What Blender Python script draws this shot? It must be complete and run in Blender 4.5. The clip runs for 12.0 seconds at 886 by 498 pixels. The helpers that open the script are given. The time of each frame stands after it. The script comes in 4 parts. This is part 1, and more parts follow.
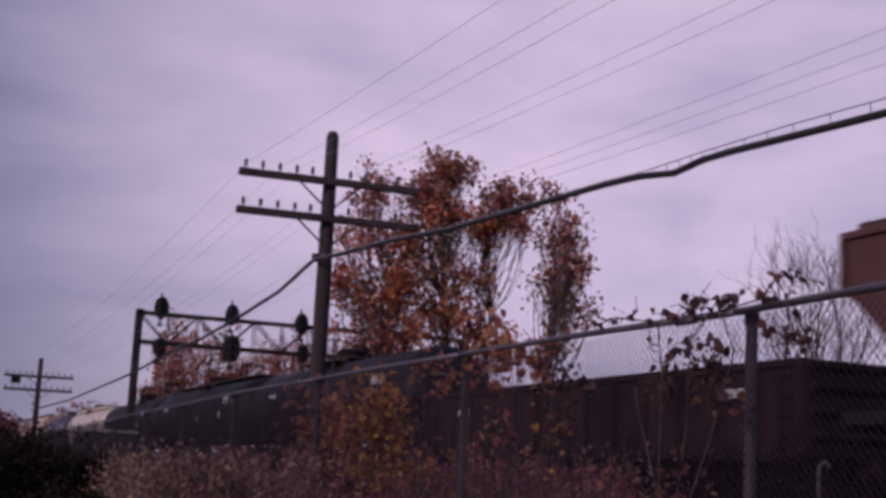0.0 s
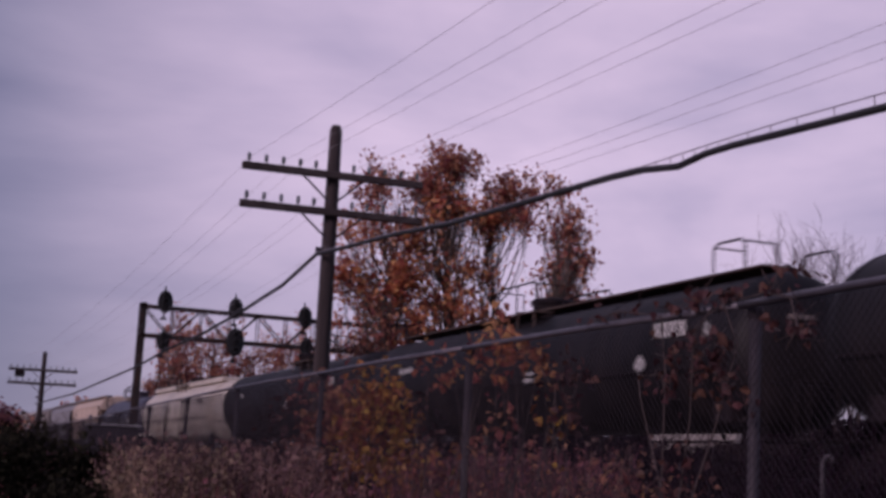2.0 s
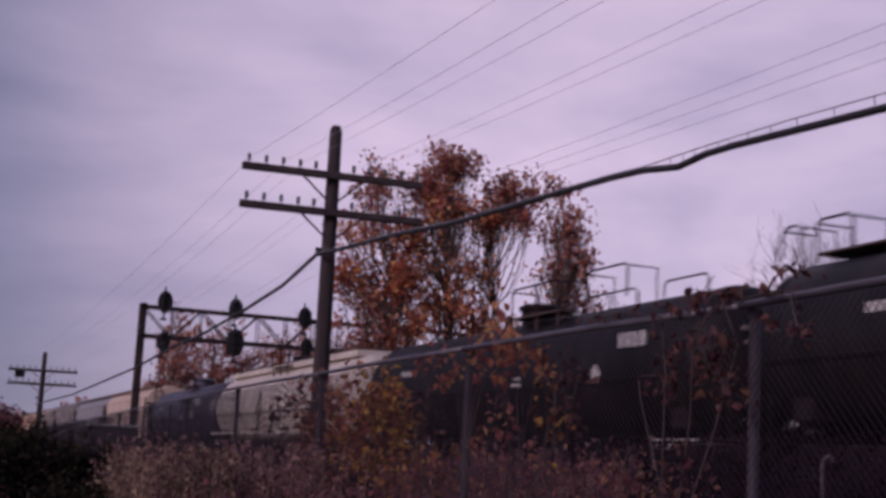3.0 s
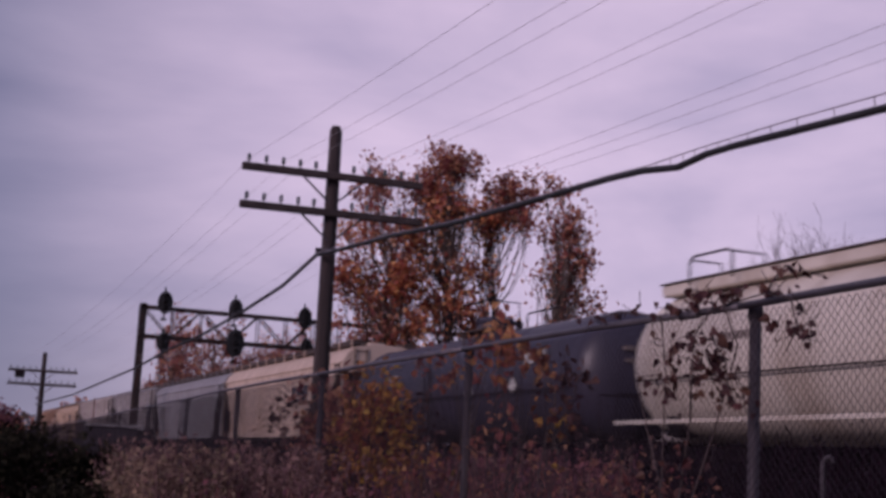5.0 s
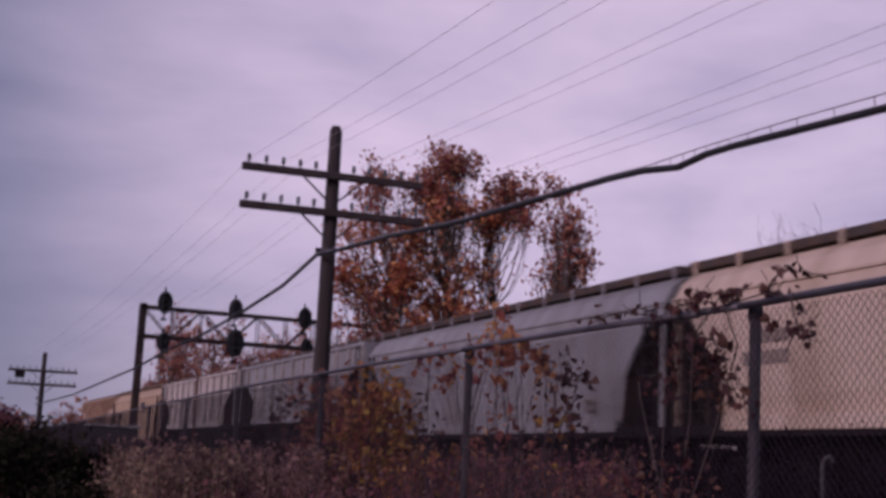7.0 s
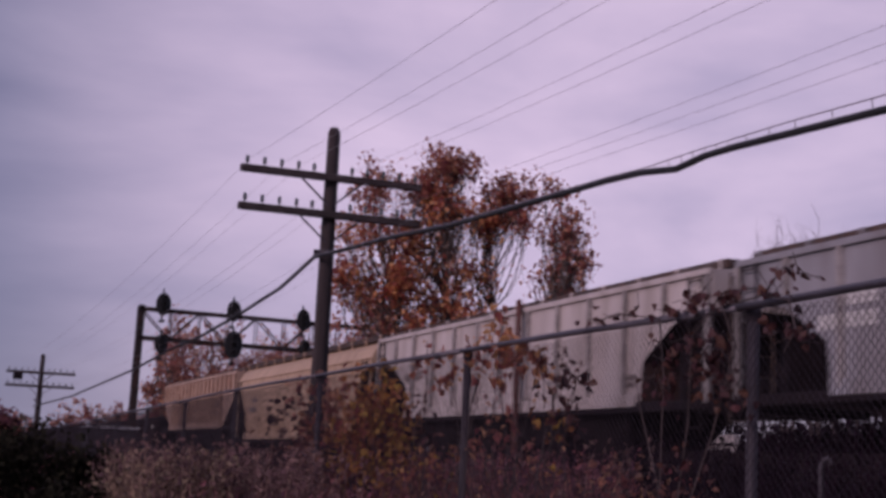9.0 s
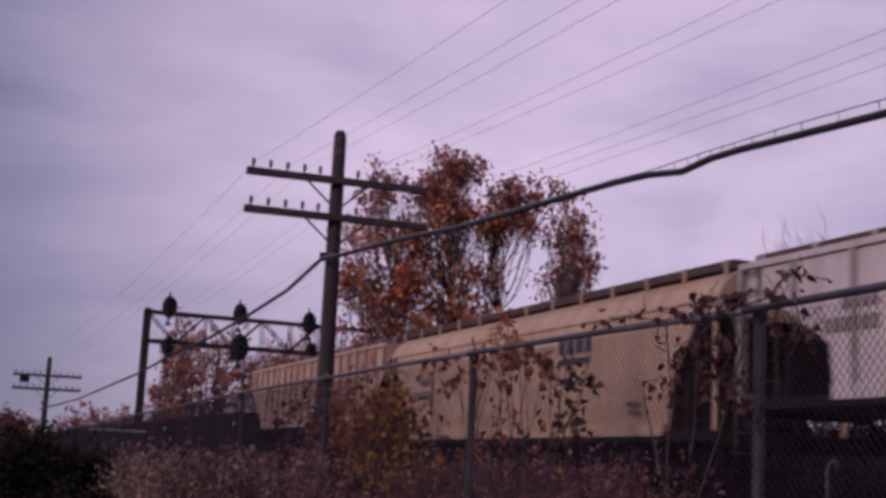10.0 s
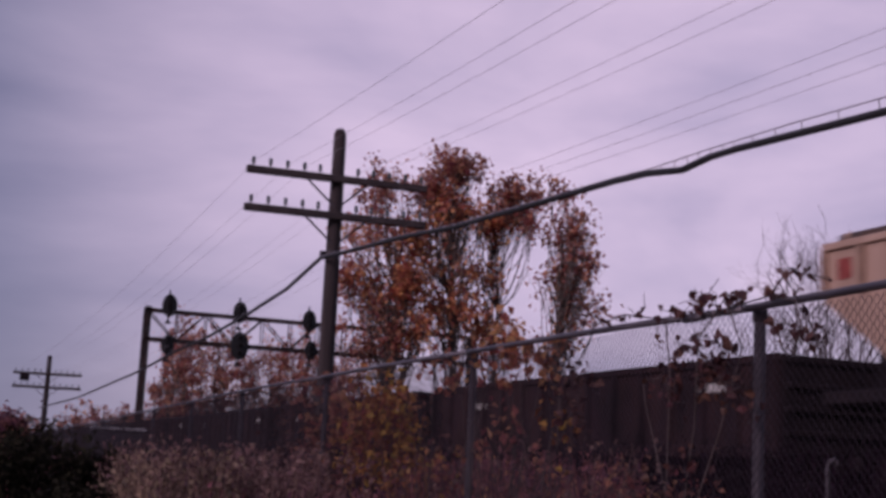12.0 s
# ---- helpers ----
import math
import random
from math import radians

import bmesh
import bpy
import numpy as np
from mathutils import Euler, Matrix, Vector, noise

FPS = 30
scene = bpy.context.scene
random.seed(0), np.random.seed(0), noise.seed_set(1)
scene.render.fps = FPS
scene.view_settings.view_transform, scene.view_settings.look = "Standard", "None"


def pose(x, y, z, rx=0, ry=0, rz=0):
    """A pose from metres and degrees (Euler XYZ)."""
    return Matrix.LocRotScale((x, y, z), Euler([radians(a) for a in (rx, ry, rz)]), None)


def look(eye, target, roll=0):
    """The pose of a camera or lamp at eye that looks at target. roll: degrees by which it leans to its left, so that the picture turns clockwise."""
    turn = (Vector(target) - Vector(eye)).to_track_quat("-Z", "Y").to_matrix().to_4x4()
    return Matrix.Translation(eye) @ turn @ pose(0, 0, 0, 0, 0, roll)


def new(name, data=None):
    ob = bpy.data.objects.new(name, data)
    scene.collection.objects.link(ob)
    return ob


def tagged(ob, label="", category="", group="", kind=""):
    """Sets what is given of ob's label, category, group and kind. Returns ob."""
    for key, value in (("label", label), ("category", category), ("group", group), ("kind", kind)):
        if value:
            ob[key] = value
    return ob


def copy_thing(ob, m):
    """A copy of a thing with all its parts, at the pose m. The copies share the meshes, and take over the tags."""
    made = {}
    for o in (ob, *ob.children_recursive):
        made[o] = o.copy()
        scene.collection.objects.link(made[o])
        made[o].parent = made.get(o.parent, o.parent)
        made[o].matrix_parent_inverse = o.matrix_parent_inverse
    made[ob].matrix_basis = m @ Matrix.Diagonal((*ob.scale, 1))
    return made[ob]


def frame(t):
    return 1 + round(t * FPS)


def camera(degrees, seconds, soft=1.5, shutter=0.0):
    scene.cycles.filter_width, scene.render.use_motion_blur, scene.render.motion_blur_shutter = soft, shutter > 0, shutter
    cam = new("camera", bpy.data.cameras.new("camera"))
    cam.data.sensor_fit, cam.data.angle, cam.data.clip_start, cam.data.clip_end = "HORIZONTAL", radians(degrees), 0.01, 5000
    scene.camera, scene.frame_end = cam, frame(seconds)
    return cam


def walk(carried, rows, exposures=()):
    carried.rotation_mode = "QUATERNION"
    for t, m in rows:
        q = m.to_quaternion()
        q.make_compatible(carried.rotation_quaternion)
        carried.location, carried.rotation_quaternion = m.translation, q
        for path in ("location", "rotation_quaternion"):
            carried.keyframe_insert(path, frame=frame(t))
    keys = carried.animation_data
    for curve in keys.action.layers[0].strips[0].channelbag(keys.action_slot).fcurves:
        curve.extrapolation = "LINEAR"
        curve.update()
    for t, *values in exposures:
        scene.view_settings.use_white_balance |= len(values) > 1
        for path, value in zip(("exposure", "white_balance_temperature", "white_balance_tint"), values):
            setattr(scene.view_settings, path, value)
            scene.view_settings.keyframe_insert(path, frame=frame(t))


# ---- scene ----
cam = camera(39.0, 12.0, soft=3.5, shutter=0.3)
EYE = (0.0, 0.0, 1.5)
# seconds, pitch, roll, yaw of the hand-held camera
TURNS = [
    (0.0, 100.188, -2.651, -21.935),
    (0.5, 99.808, -2.651, -21.777),
    (1.0, 99.885, -2.651, -21.777),
    (1.5, 99.911, -2.651, -21.777),
    (2.0, 99.891, -2.651, -21.777),
    (2.5, 99.885, -2.651, -21.777),
    (3.0, 99.911, -2.651, -21.777),
    (5.0, 99.927, -2.651, -21.777),
    (5.5, 99.966, -2.651, -21.777),
    (6.0, 99.932, -2.651, -21.777),
    (6.5, 99.927, -2.651, -21.777),
    (7.0, 99.927, -2.651, -21.777),
    (9.0, 100.010, -2.651, -21.858),
    (9.5, 100.242, -2.651, -21.578),
    (10.0, 100.123, -2.651, -21.578),
    (10.5, 100.046, -2.651, -21.262),
    (11.0, 99.792, -2.651, -21.342),
    (11.5, 100.403, -2.651, -21.568),
    (12.0, 100.046, -2.651, -21.578),
]
walk(cam, [(t, pose(*EYE, rx, ry, rz)) for t, rx, ry, rz in TURNS],
     exposures=[(0.0, 0.0, 6350, 54), (12.0, 0.0, 6350, 54)])

# ---- sky and light ----
SUN_AZ, SUN_EL = radians(246), radians(21)
world = bpy.data.worlds.new("overcast_sky")
scene.world = world
world.use_nodes = True
wn, wl = world.node_tree.nodes, world.node_tree.links
wn.clear()
w_out, w_bg = wn.new("ShaderNodeOutputWorld"), wn.new("ShaderNodeBackground")
w_sky = wn.new("ShaderNodeTexSky")
w_sky.sky_type, w_sky.sun_disc, w_sky.sun_elevation, w_sky.sun_rotation = "NISHITA", False, SUN_EL, SUN_AZ
w_scale = wn.new("ShaderNodeVectorMath")
w_scale.operation = "SCALE"
w_scale.inputs["Scale"].default_value = 0.10
w_co, w_map = wn.new("ShaderNodeTexCoord"), wn.new("ShaderNodeMapping")
w_map.inputs["Scale"].default_value = (1.0, 1.3, 3.2)
w_map.inputs["Rotation"].default_value = (0.2, 0.25, 0.4)
w_n1, w_n2 = wn.new("ShaderNodeTexNoise"), wn.new("ShaderNodeTexNoise")
w_n1.inputs["Scale"].default_value, w_n1.inputs["Detail"].default_value, w_n1.inputs["Distortion"].default_value = 2.1, 5.0, 0.5
w_n2.inputs["Scale"].default_value, w_n2.inputs["Detail"].default_value = 6.5, 6.0
w_add = wn.new("ShaderNodeMath")
w_add.operation, w_add.inputs[1].default_value = "MULTIPLY_ADD", 0.38
w_ramp = wn.new("ShaderNodeValToRGB")
w_ramp.color_ramp.elements[0].position, w_ramp.color_ramp.elements[0].color = 0.50, (0.36, 0.385, 0.44, 1)
w_ramp.color_ramp.elements[1].position, w_ramp.color_ramp.elements[1].color = 0.86, (0.64, 0.63, 0.64, 1)
w_mix = wn.new("ShaderNodeMixRGB")
w_mix.inputs[0].default_value = 0.9
wl.new(w_co.outputs["Generated"], w_map.inputs[0])
wl.new(w_map.outputs[0], w_n1.inputs[0])
wl.new(w_map.outputs[0], w_n2.inputs[0])
wl.new(w_n2.outputs[0], w_add.inputs[0])
wl.new(w_n1.outputs[0], w_add.inputs[2])
wl.new(w_add.outputs[0], w_ramp.inputs[0])
wl.new(w_sky.outputs[0], w_scale.inputs[0])
wl.new(w_scale.outputs[0], w_mix.inputs[1])
w_dot = wn.new("ShaderNodeVectorMath")
w_dot.operation, w_dot.inputs[1].default_value = "DOT_PRODUCT", (0.450, 0.847, 0.284)
w_thick = wn.new("ShaderNodeMapRange")
w_thick.interpolation_type = "SMOOTHSTEP"
w_thick.inputs["From Min"].default_value, w_thick.inputs["From Max"].default_value = 0.865, 0.993
w_tone = wn.new("ShaderNodeMixRGB")
w_tone.inputs[1].default_value, w_tone.inputs[2].default_value = (0.30, 0.375, 0.45, 1), (0.985, 0.985, 1.0, 1)
w_cloud = wn.new("ShaderNodeMixRGB")
w_cloud.blend_type, w_cloud.inputs[0].default_value = "MULTIPLY", 1.0
wl.new(w_co.outputs["Generated"], w_dot.inputs[0])
wl.new(w_dot.outputs["Value"], w_thick.inputs["Value"])
wl.new(w_thick.outputs[0], w_tone.inputs[0])
wl.new(w_ramp.outputs[0], w_cloud.inputs[1])
wl.new(w_tone.outputs[0], w_cloud.inputs[2])
wl.new(w_cloud.outputs[0], w_mix.inputs[2])
wl.new(w_mix.outputs[0], w_bg.inputs[0])
wl.new(w_bg.outputs[0], w_out.inputs[0])
w_bg.inputs[1].default_value = 1.0

sun = new("sun", bpy.data.lights.new("sun", "SUN"))
sun.data.energy, sun.data.angle, sun.data.color = 1.5, radians(12), (1.0, 0.92, 0.82)
sun.matrix_basis = look((-53, -24, 22), (0, 0, 0))


# ---- materials ----
def material(name, base, rough=0.7, metal=0.0, vary=0.25, scale=6.0, fine=60.0, bump=0.15, dirt=None, dirt_amount=0.5,
             stretch=(1, 1, 1), island=0.0, translucent=0.0, gloss=0.5):
    m = bpy.data.materials.new(name)
    m.use_nodes = True
    n, l = m.node_tree.nodes, m.node_tree.links
    b = n["Principled BSDF"]
    b.inputs["Roughness"].default_value, b.inputs["Metallic"].default_value = rough, metal
    b.inputs["Specular IOR Level"].default_value = gloss
    co, mp = n.new("ShaderNodeTexCoord"), n.new("ShaderNodeMapping")
    mp.inputs["Scale"].default_value = stretch
    l.new(co.outputs["Object"], mp.inputs[0])
    big, small = n.new("ShaderNodeTexNoise"), n.new("ShaderNodeTexNoise")
    big.inputs["Scale"].default_value, big.inputs["Detail"].default_value = scale, 5
    small.inputs["Scale"].default_value, small.inputs["Detail"].default_value = fine, 4
    l.new(mp.outputs[0], big.inputs[0])
    l.new(mp.outputs[0], small.inputs[0])
    ramp = n.new("ShaderNodeValToRGB")
    lo, hi = [max(0.0, c * (1 - vary)) for c in base], [min(1.0, c * (1 + vary)) for c in base]
    ramp.color_ramp.elements[0].position, ramp.color_ramp.elements[0].color = 0.32, (*lo, 1)
    ramp.color_ramp.elements[1].position, ramp.color_ramp.elements[1].color = 0.68, (*hi, 1)
    l.new(big.outputs[0], ramp.inputs[0])
    colour = ramp.outputs[0]
    if dirt:
        dm = n.new("ShaderNodeMixRGB")
        dn = n.new("ShaderNodeTexNoise")
        dn.inputs["Scale"].default_value, dn.inputs["Detail"].default_value = scale * 0.6 + 0.3, 8
        mp2 = n.new("ShaderNodeMapping")
        mp2.inputs["Scale"].default_value = (1.0, 2.2, 0.35)
        l.new(co.outputs["Object"], mp2.inputs[0])
        l.new(mp2.outputs[0], dn.inputs[0])
        dr = n.new("ShaderNodeValToRGB")
        dr.color_ramp.elements[0].position, dr.color_ramp.elements[1].position = 0.42, 0.68
        dr.color_ramp.elements[1].color = (dirt_amount, dirt_amount, dirt_amount, 1)
        l.new(dn.outputs[0], dr.inputs[0])
        l.new(dr.outputs[0], dm.inputs[0])
        l.new(colour, dm.inputs[1])
        dm.inputs[2].default_value = (*dirt, 1)
        colour = dm.outputs[0]
    if island:
        geo, hsv = n.new("ShaderNodeNewGeometry"), n.new("ShaderNodeHueSaturation")
        a, c = n.new("ShaderNodeMapRange"), n.new("ShaderNodeMapRange")
        a.inputs["To Min"].default_value, a.inputs["To Max"].default_value = 1 - island, 1 + island
        c.inputs["To Min"].default_value, c.inputs["To Max"].default_value = 0.5 - island * 0.07, 0.5 + island * 0.07
        l.new(geo.outputs["Random Per Island"], a.inputs[0])
        l.new(geo.outputs["Random Per Island"], c.inputs[0])
        l.new(a.outputs[0], hsv.inputs["Value"])
        l.new(c.outputs[0], hsv.inputs["Hue"])
        l.new(colour, hsv.inputs["Color"])
        colour = hsv.outputs[0]
    l.new(colour, b.inputs["Base Color"])
    if bump:
        bp = n.new("ShaderNodeBump")
        bp.inputs["Strength"].default_value, bp.inputs["Distance"].default_value = bump, 0.02
        l.new(small.outputs[0], bp.inputs["Height"])
        l.new(bp.outputs[0], b.inputs["Normal"])
    if translucent:
        tr, mx = n.new("ShaderNodeBsdfTranslucent"), n.new("ShaderNodeMixShader")
        l.new(colour, tr.inputs["Color"])
        mx.inputs[0].default_value = translucent
        l.new(b.outputs[0], mx.inputs[1])
        l.new(tr.outputs[0], mx.inputs[2])
        l.new(mx.outputs[0], n["Material Output"].inputs[0])
    return m


RUST = (0.16, 0.07, 0.04)
GRIME = (0.06, 0.05, 0.045)
M_SOIL = material("soil", (0.06, 0.045, 0.035), 0.95, vary=0.4, scale=0.6, fine=9, bump=0.6)
M_BALLAST = material("ballast", (0.10, 0.088, 0.082), 0.95, vary=0.5, scale=14, fine=30, bump=1.0)
M_TIE = material("tie_wood", (0.07, 0.05, 0.04), 0.9, vary=0.4)
M_RAIL = material("rail_steel", (0.22, 0.14, 0.10), 0.55, 0.6, vary=0.3)
M_POLE = material("weathered_pole_wood", (0.036, 0.026, 0.027), 0.9, vary=0.35, scale=3, fine=40, bump=0.5, stretch=(4, 4, 0.4))
M_ARM = material("crossarm_wood", (0.048, 0.036, 0.036), 0.9, vary=0.35, scale=5, fine=40, bump=0.4)
# light is in the fence colours: posts and wire shaded, top rail skylit
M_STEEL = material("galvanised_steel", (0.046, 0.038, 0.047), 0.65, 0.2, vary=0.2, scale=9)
M_TOPRAIL = material("galvanised_rail_skylit", (0.105, 0.095, 0.112), 0.45, 0.4, vary=0.25, scale=7)
M_MESHW = material("galvanised_wire_shaded", (0.024, 0.020, 0.026), 0.8, 0.0, vary=0.2, gloss=0.15)
M_GLASS = material("insulator_glass", (0.09, 0.11, 0.12), 0.2, vary=0.2)
M_WIRE = material("line_wire", (0.30, 0.28, 0.31), 0.6, 0.3)
M_CABLE = material("black_cable", (0.018, 0.018, 0.02), 0.6, bump=0.3)
M_BRIDGE = material("bridge_steel", (0.035, 0.029, 0.029), 0.7, 0.3, dirt=(0.08, 0.035, 0.025), dirt_amount=0.6, gloss=0.2)
M_SIGNAL = material("signal_black", (0.012, 0.012, 0.013), 0.6)
M_BLACK = material("tank_black", (0.008, 0.007, 0.009), 0.55, vary=0.3, scale=0.8, fine=14, bump=0.05, dirt=(0.030, 0.022, 0.022), dirt_amount=0.5, gloss=0.2)
M_BLUE = material("tank_blue_grey", (0.042, 0.038, 0.062), 0.42, vary=0.12, scale=0.7, fine=14, bump=0.04, dirt=(0.06, 0.05, 0.05), dirt_amount=0.4)
M_WHITE = material("tank_white", (0.60, 0.55, 0.48), 0.45, vary=0.08, scale=0.7, fine=14, bump=0.04, dirt=(0.28, 0.21, 0.15), dirt_amount=0.5)
M_CREAM = material("hopper_cream", (0.58, 0.455, 0.37), 0.55, vary=0.08, scale=0.6, fine=14, bump=0.05, dirt=(0.26, 0.17, 0.10), dirt_amount=0.5)
M_GREY = material("hopper_grey", (0.27, 0.27, 0.29), 0.55, vary=0.12, scale=0.6, fine=14, bump=0.05, dirt=(0.13, 0.10, 0.09), dirt_amount=0.5)
M_LIGHT = material("hopper_light_grey", (0.52, 0.465, 0.445), 0.55, vary=0.1, scale=0.6, fine=14, bump=0.05, dirt=(0.2, 0.15, 0.11), dirt_amount=0.5)
M_YELLOW = material("hopper_straw", (0.50, 0.345, 0.235), 0.55, vary=0.1, scale=0.6, fine=14, bump=0.05, dirt=(0.25, 0.16, 0.09), dirt_amount=0.5)
M_TAN = material("hopper_tan", (0.47, 0.325, 0.25), 0.6, vary=0.12, scale=0.6, fine=14, bump=0.05, dirt=RUST, dirt_amount=0.55)
M_RED = material("hopper_oxide_red", (0.10, 0.035, 0.03), 0.6, vary=0.25, scale=0.8, fine=14, dirt=GRIME, dirt_amount=0.5)
# shade of the deep end recesses as a dark base, with some rust
M_SLOPE = material("slope_sheet_shade_rust", (0.035, 0.022, 0.02), 0.85, vary=0.4, dirt=RUST, dirt_amount=0.3, gloss=0.2)
# rib tones hold the shadow lines along the posts, plus rust and grime
M_RIB_TAN = material("rib_shadow_weathered_tan", (0.33, 0.22, 0.16), 0.7, vary=0.25, dirt=RUST, dirt_amount=0.6)
M_RIB_GREY = material("rib_shadow_weathered_grey", (0.34, 0.31, 0.30), 0.7, vary=0.25, dirt=GRIME, dirt_amount=0.5)
M_POST = material("rusty_post", (0.10, 0.032, 0.028), 0.8, vary=0.3, dirt=RUST)
M_GON = material("gondola_brown", (0.018, 0.009, 0.013), 0.8, vary=0.4, scale=1.2, fine=20, bump=0.2, dirt=(0.06, 0.026, 0.022), dirt_amount=0.5, gloss=0.2)
M_UNDER = material("underframe_black", (0.010, 0.006, 0.009), 0.8, vary=0.4, dirt=(0.022, 0.013, 0.014), dirt_amount=0.6, gloss=0.25)
M_GRATE = material("roofwalk_dark", (0.07, 0.055, 0.05), 0.7, 0.3, dirt=RUST)
M_MARK_W = material("white_lettering", (0.55, 0.54, 0.52), 0.6, vary=0.3, scale=8)
M_EMBLEM = material("dark_emblem", (0.05, 0.05, 0.07), 0.6, vary=0.3, scale=8)
M_MARK_D = material("dark_lettering", (0.17, 0.14, 0.13), 0.6, vary=0.3, scale=8)
M_MARK_R = material("red_panel", (0.27, 0.05, 0.04), 0.6, vary=0.3, scale=8)
M_BARK = material("bark", (0.11, 0.085, 0.075), 0.95, vary=0.35, scale=4, fine=30, bump=0.6)
M_TWIG = material("twig", (0.060, 0.044, 0.044), 0.95, vary=0.35)
M_LEAF_O = material("leaf_orange", (0.60, 0.235, 0.13), 0.75, vary=0.35, scale=0.5, bump=0, island=0.5, translucent=0.6)
M_LEAF_R = material("leaf_rust", (0.48, 0.19, 0.14), 0.75, vary=0.35, scale=0.5, bump=0, island=0.5, translucent=0.6)
M_LEAF_Y = material("leaf_yellow", (0.42, 0.18, 0.045), 0.7, vary=0.35, scale=1.5, bump=0, island=0.5, translucent=0.35)
M_LEAF_V = material("leaf_vine", (0.080, 0.024, 0.024), 0.65, vary=0.35, scale=4, bump=0, island=0.5, translucent=0.3)
M_LEAF_G = material("leaf_dark_green", (0.021, 0.019, 0.013), 0.95, vary=0.4, scale=2, bump=0, island=0.5, translucent=0.15, gloss=0.1)
M_DRY = material("dry_grass", (0.165, 0.090, 0.086), 0.9, vary=0.35, scale=2, bump=0, island=0.45, translucent=0.25)
# near-black copy of the weeds: the shade behind the fence is in its colour
M_BRUSH = material("shaded_brush", (0.010, 0.004, 0.009), 0.95, vary=0.4, scale=2, bump=0, island=0.5, gloss=0.1)
M_PALE = material("pale_plume", (0.21, 0.135, 0.10), 0.9, vary=0.35, scale=2, bump=0, island=0.45, translucent=0.25)
M_WEED = material("brown_weed", (0.195, 0.070, 0.086), 0.9, vary=0.4, scale=2, bump=0, island=0.5, translucent=0.2)
M_FARTREE = material("far_trees", (0.07, 0.05, 0.042), 0.95, vary=0.4, scale=0.2, bump=0, island=0.4)
M_SHED = material("shed_white", (0.6, 0.6, 0.62), 0.7, vary=0.1)


# ---- mesh building ----
class Shape:
    """Vertices and faces of one part."""

    def __init__(self):
        self.v, self.f = [], []

    def add(self, verts, faces):
        k = len(self.v)
        self.v.extend(tuple(p) for p in verts)
        self.f.extend(tuple(i + k for i in q) for q in faces)
        return self

    def box(self, c, s, turn=None, bevel=0.0):
        x, y, z = (a / 2 for a in s)
        if bevel:
            b = bevel
            ring = [(-x + b, -y), (x - b, -y), (x, -y + b), (x, y - b), (x - b, y), (-x + b, y), (-x, y - b), (-x, -y + b)]
            inner = [(px * (x - b) / x, py * (y - b) / y) for px, py in ring]
            pts = [(px, py, -z) for px, py in inner] + [(px, py, -z + b) for px, py in ring] + \
                  [(px, py, z - b) for px, py in ring] + [(px, py, z) for px, py in inner]
            faces = [tuple(range(7, -1, -1)), tuple(range(24, 32))]
            for k in range(3):
                faces += [(k * 8 + i, k * 8 + (i + 1) % 8, k * 8 + 8 + (i + 1) % 8, k * 8 + 8 + i) for i in range(8)]
        else:
            pts = [(sx * x, sy * y, sz * z) for sz in (-1, 1) for sx, sy in ((-1, -1), (1, -1), (1, 1), (-1, 1))]
            faces = [(3, 2, 1, 0), (4, 5, 6, 7), (0, 1, 5, 4), (1, 2, 6, 5), (2, 3, 7, 6), (3, 0, 4, 7)]
        c = Vector(c)
        pts = [c + ((turn @ Vector(p)) if turn else Vector(p)) for p in pts]
        return self.add(pts, faces)

    def tube(self, path, radii, n=6, caps=True):
        path = [Vector(p) for p in path]
        if not isinstance(radii, (list, tuple)):
            radii = [radii] * len(path)
        pts, faces = [], []
        up = None
        for i, p in enumerate(path):
            d = (path[min(i + 1, len(path) - 1)] - path[max(i - 1, 0)]).normalized()
            if up is None:
                up = d.orthogonal().normalized()
            a = (up - d * up.dot(d))
            a = a.normalized() if a.length > 1e-6 else d.orthogonal().normalized()
            up = a
            b = d.cross(a)
            for j in range(n):
                w = 2 * math.pi * j / n
                pts.append(p + (a * math.cos(w) + b * math.sin(w)) * radii[i])
        for i in range(len(path) - 1):
            for j in range(n):
                k = (j + 1) % n
                faces.append((i * n + j, i * n + k, i * n + n + k, i * n + n + j))
        if caps:
            faces.append(tuple(range(n - 1, -1, -1)))
            faces.append(tuple(range((len(path) - 1) * n, len(path) * n)))
        return self.add(pts, faces)

    def spin(self, profile, c=(0, 0, 0), axis="z", n=16):
        """Turns (radius, height) rows about an axis."""
        pts, faces = [], []
        for r, h in profile:
            for j in range(n):
                w = 2 * math.pi * j / n
                a, b = r * math.cos(w), r * math.sin(w)
                p = {"z": (a, b, h), "y": (b, h, a), "x": (h, a, b)}[axis]
                pts.append(Vector(c) + Vector(p))
        for i in range(len(profile) - 1):
            for j in range(n):
                k = (j + 1) % n
                faces.append((i * n + j, i * n + k, i * n + n + k, i * n + n + j))
        faces.append(tuple(range(n - 1, -1, -1)))
        faces.append(tuple(range((len(profile) - 1) * n, len(profile) * n)))
        return self.add(pts, faces)

    def leaf(self, p, d, up, length, width, fold=0.25):
        d = d.normalized()
        s = d.cross(up)
        s = s.normalized() if s.length > 1e-4 else d.orthogonal().normalized()
        u = s.cross(d)
        a, t = Vector(p), Vector(p) + d * length
        m1 = a + d * (length * 0.42)
        return self.add([a, m1 + s * width / 2 + u * width * fold, t, m1 - s * width / 2 + u * width * fold], [(0, 1, 2), (0, 2, 3)])

    def mesh(self, name, mat, smooth=False):
        me = bpy.data.meshes.new(name)
        me.from_pydata([tuple(p) for p in self.v], [], self.f)
        me.materials.append(mat)
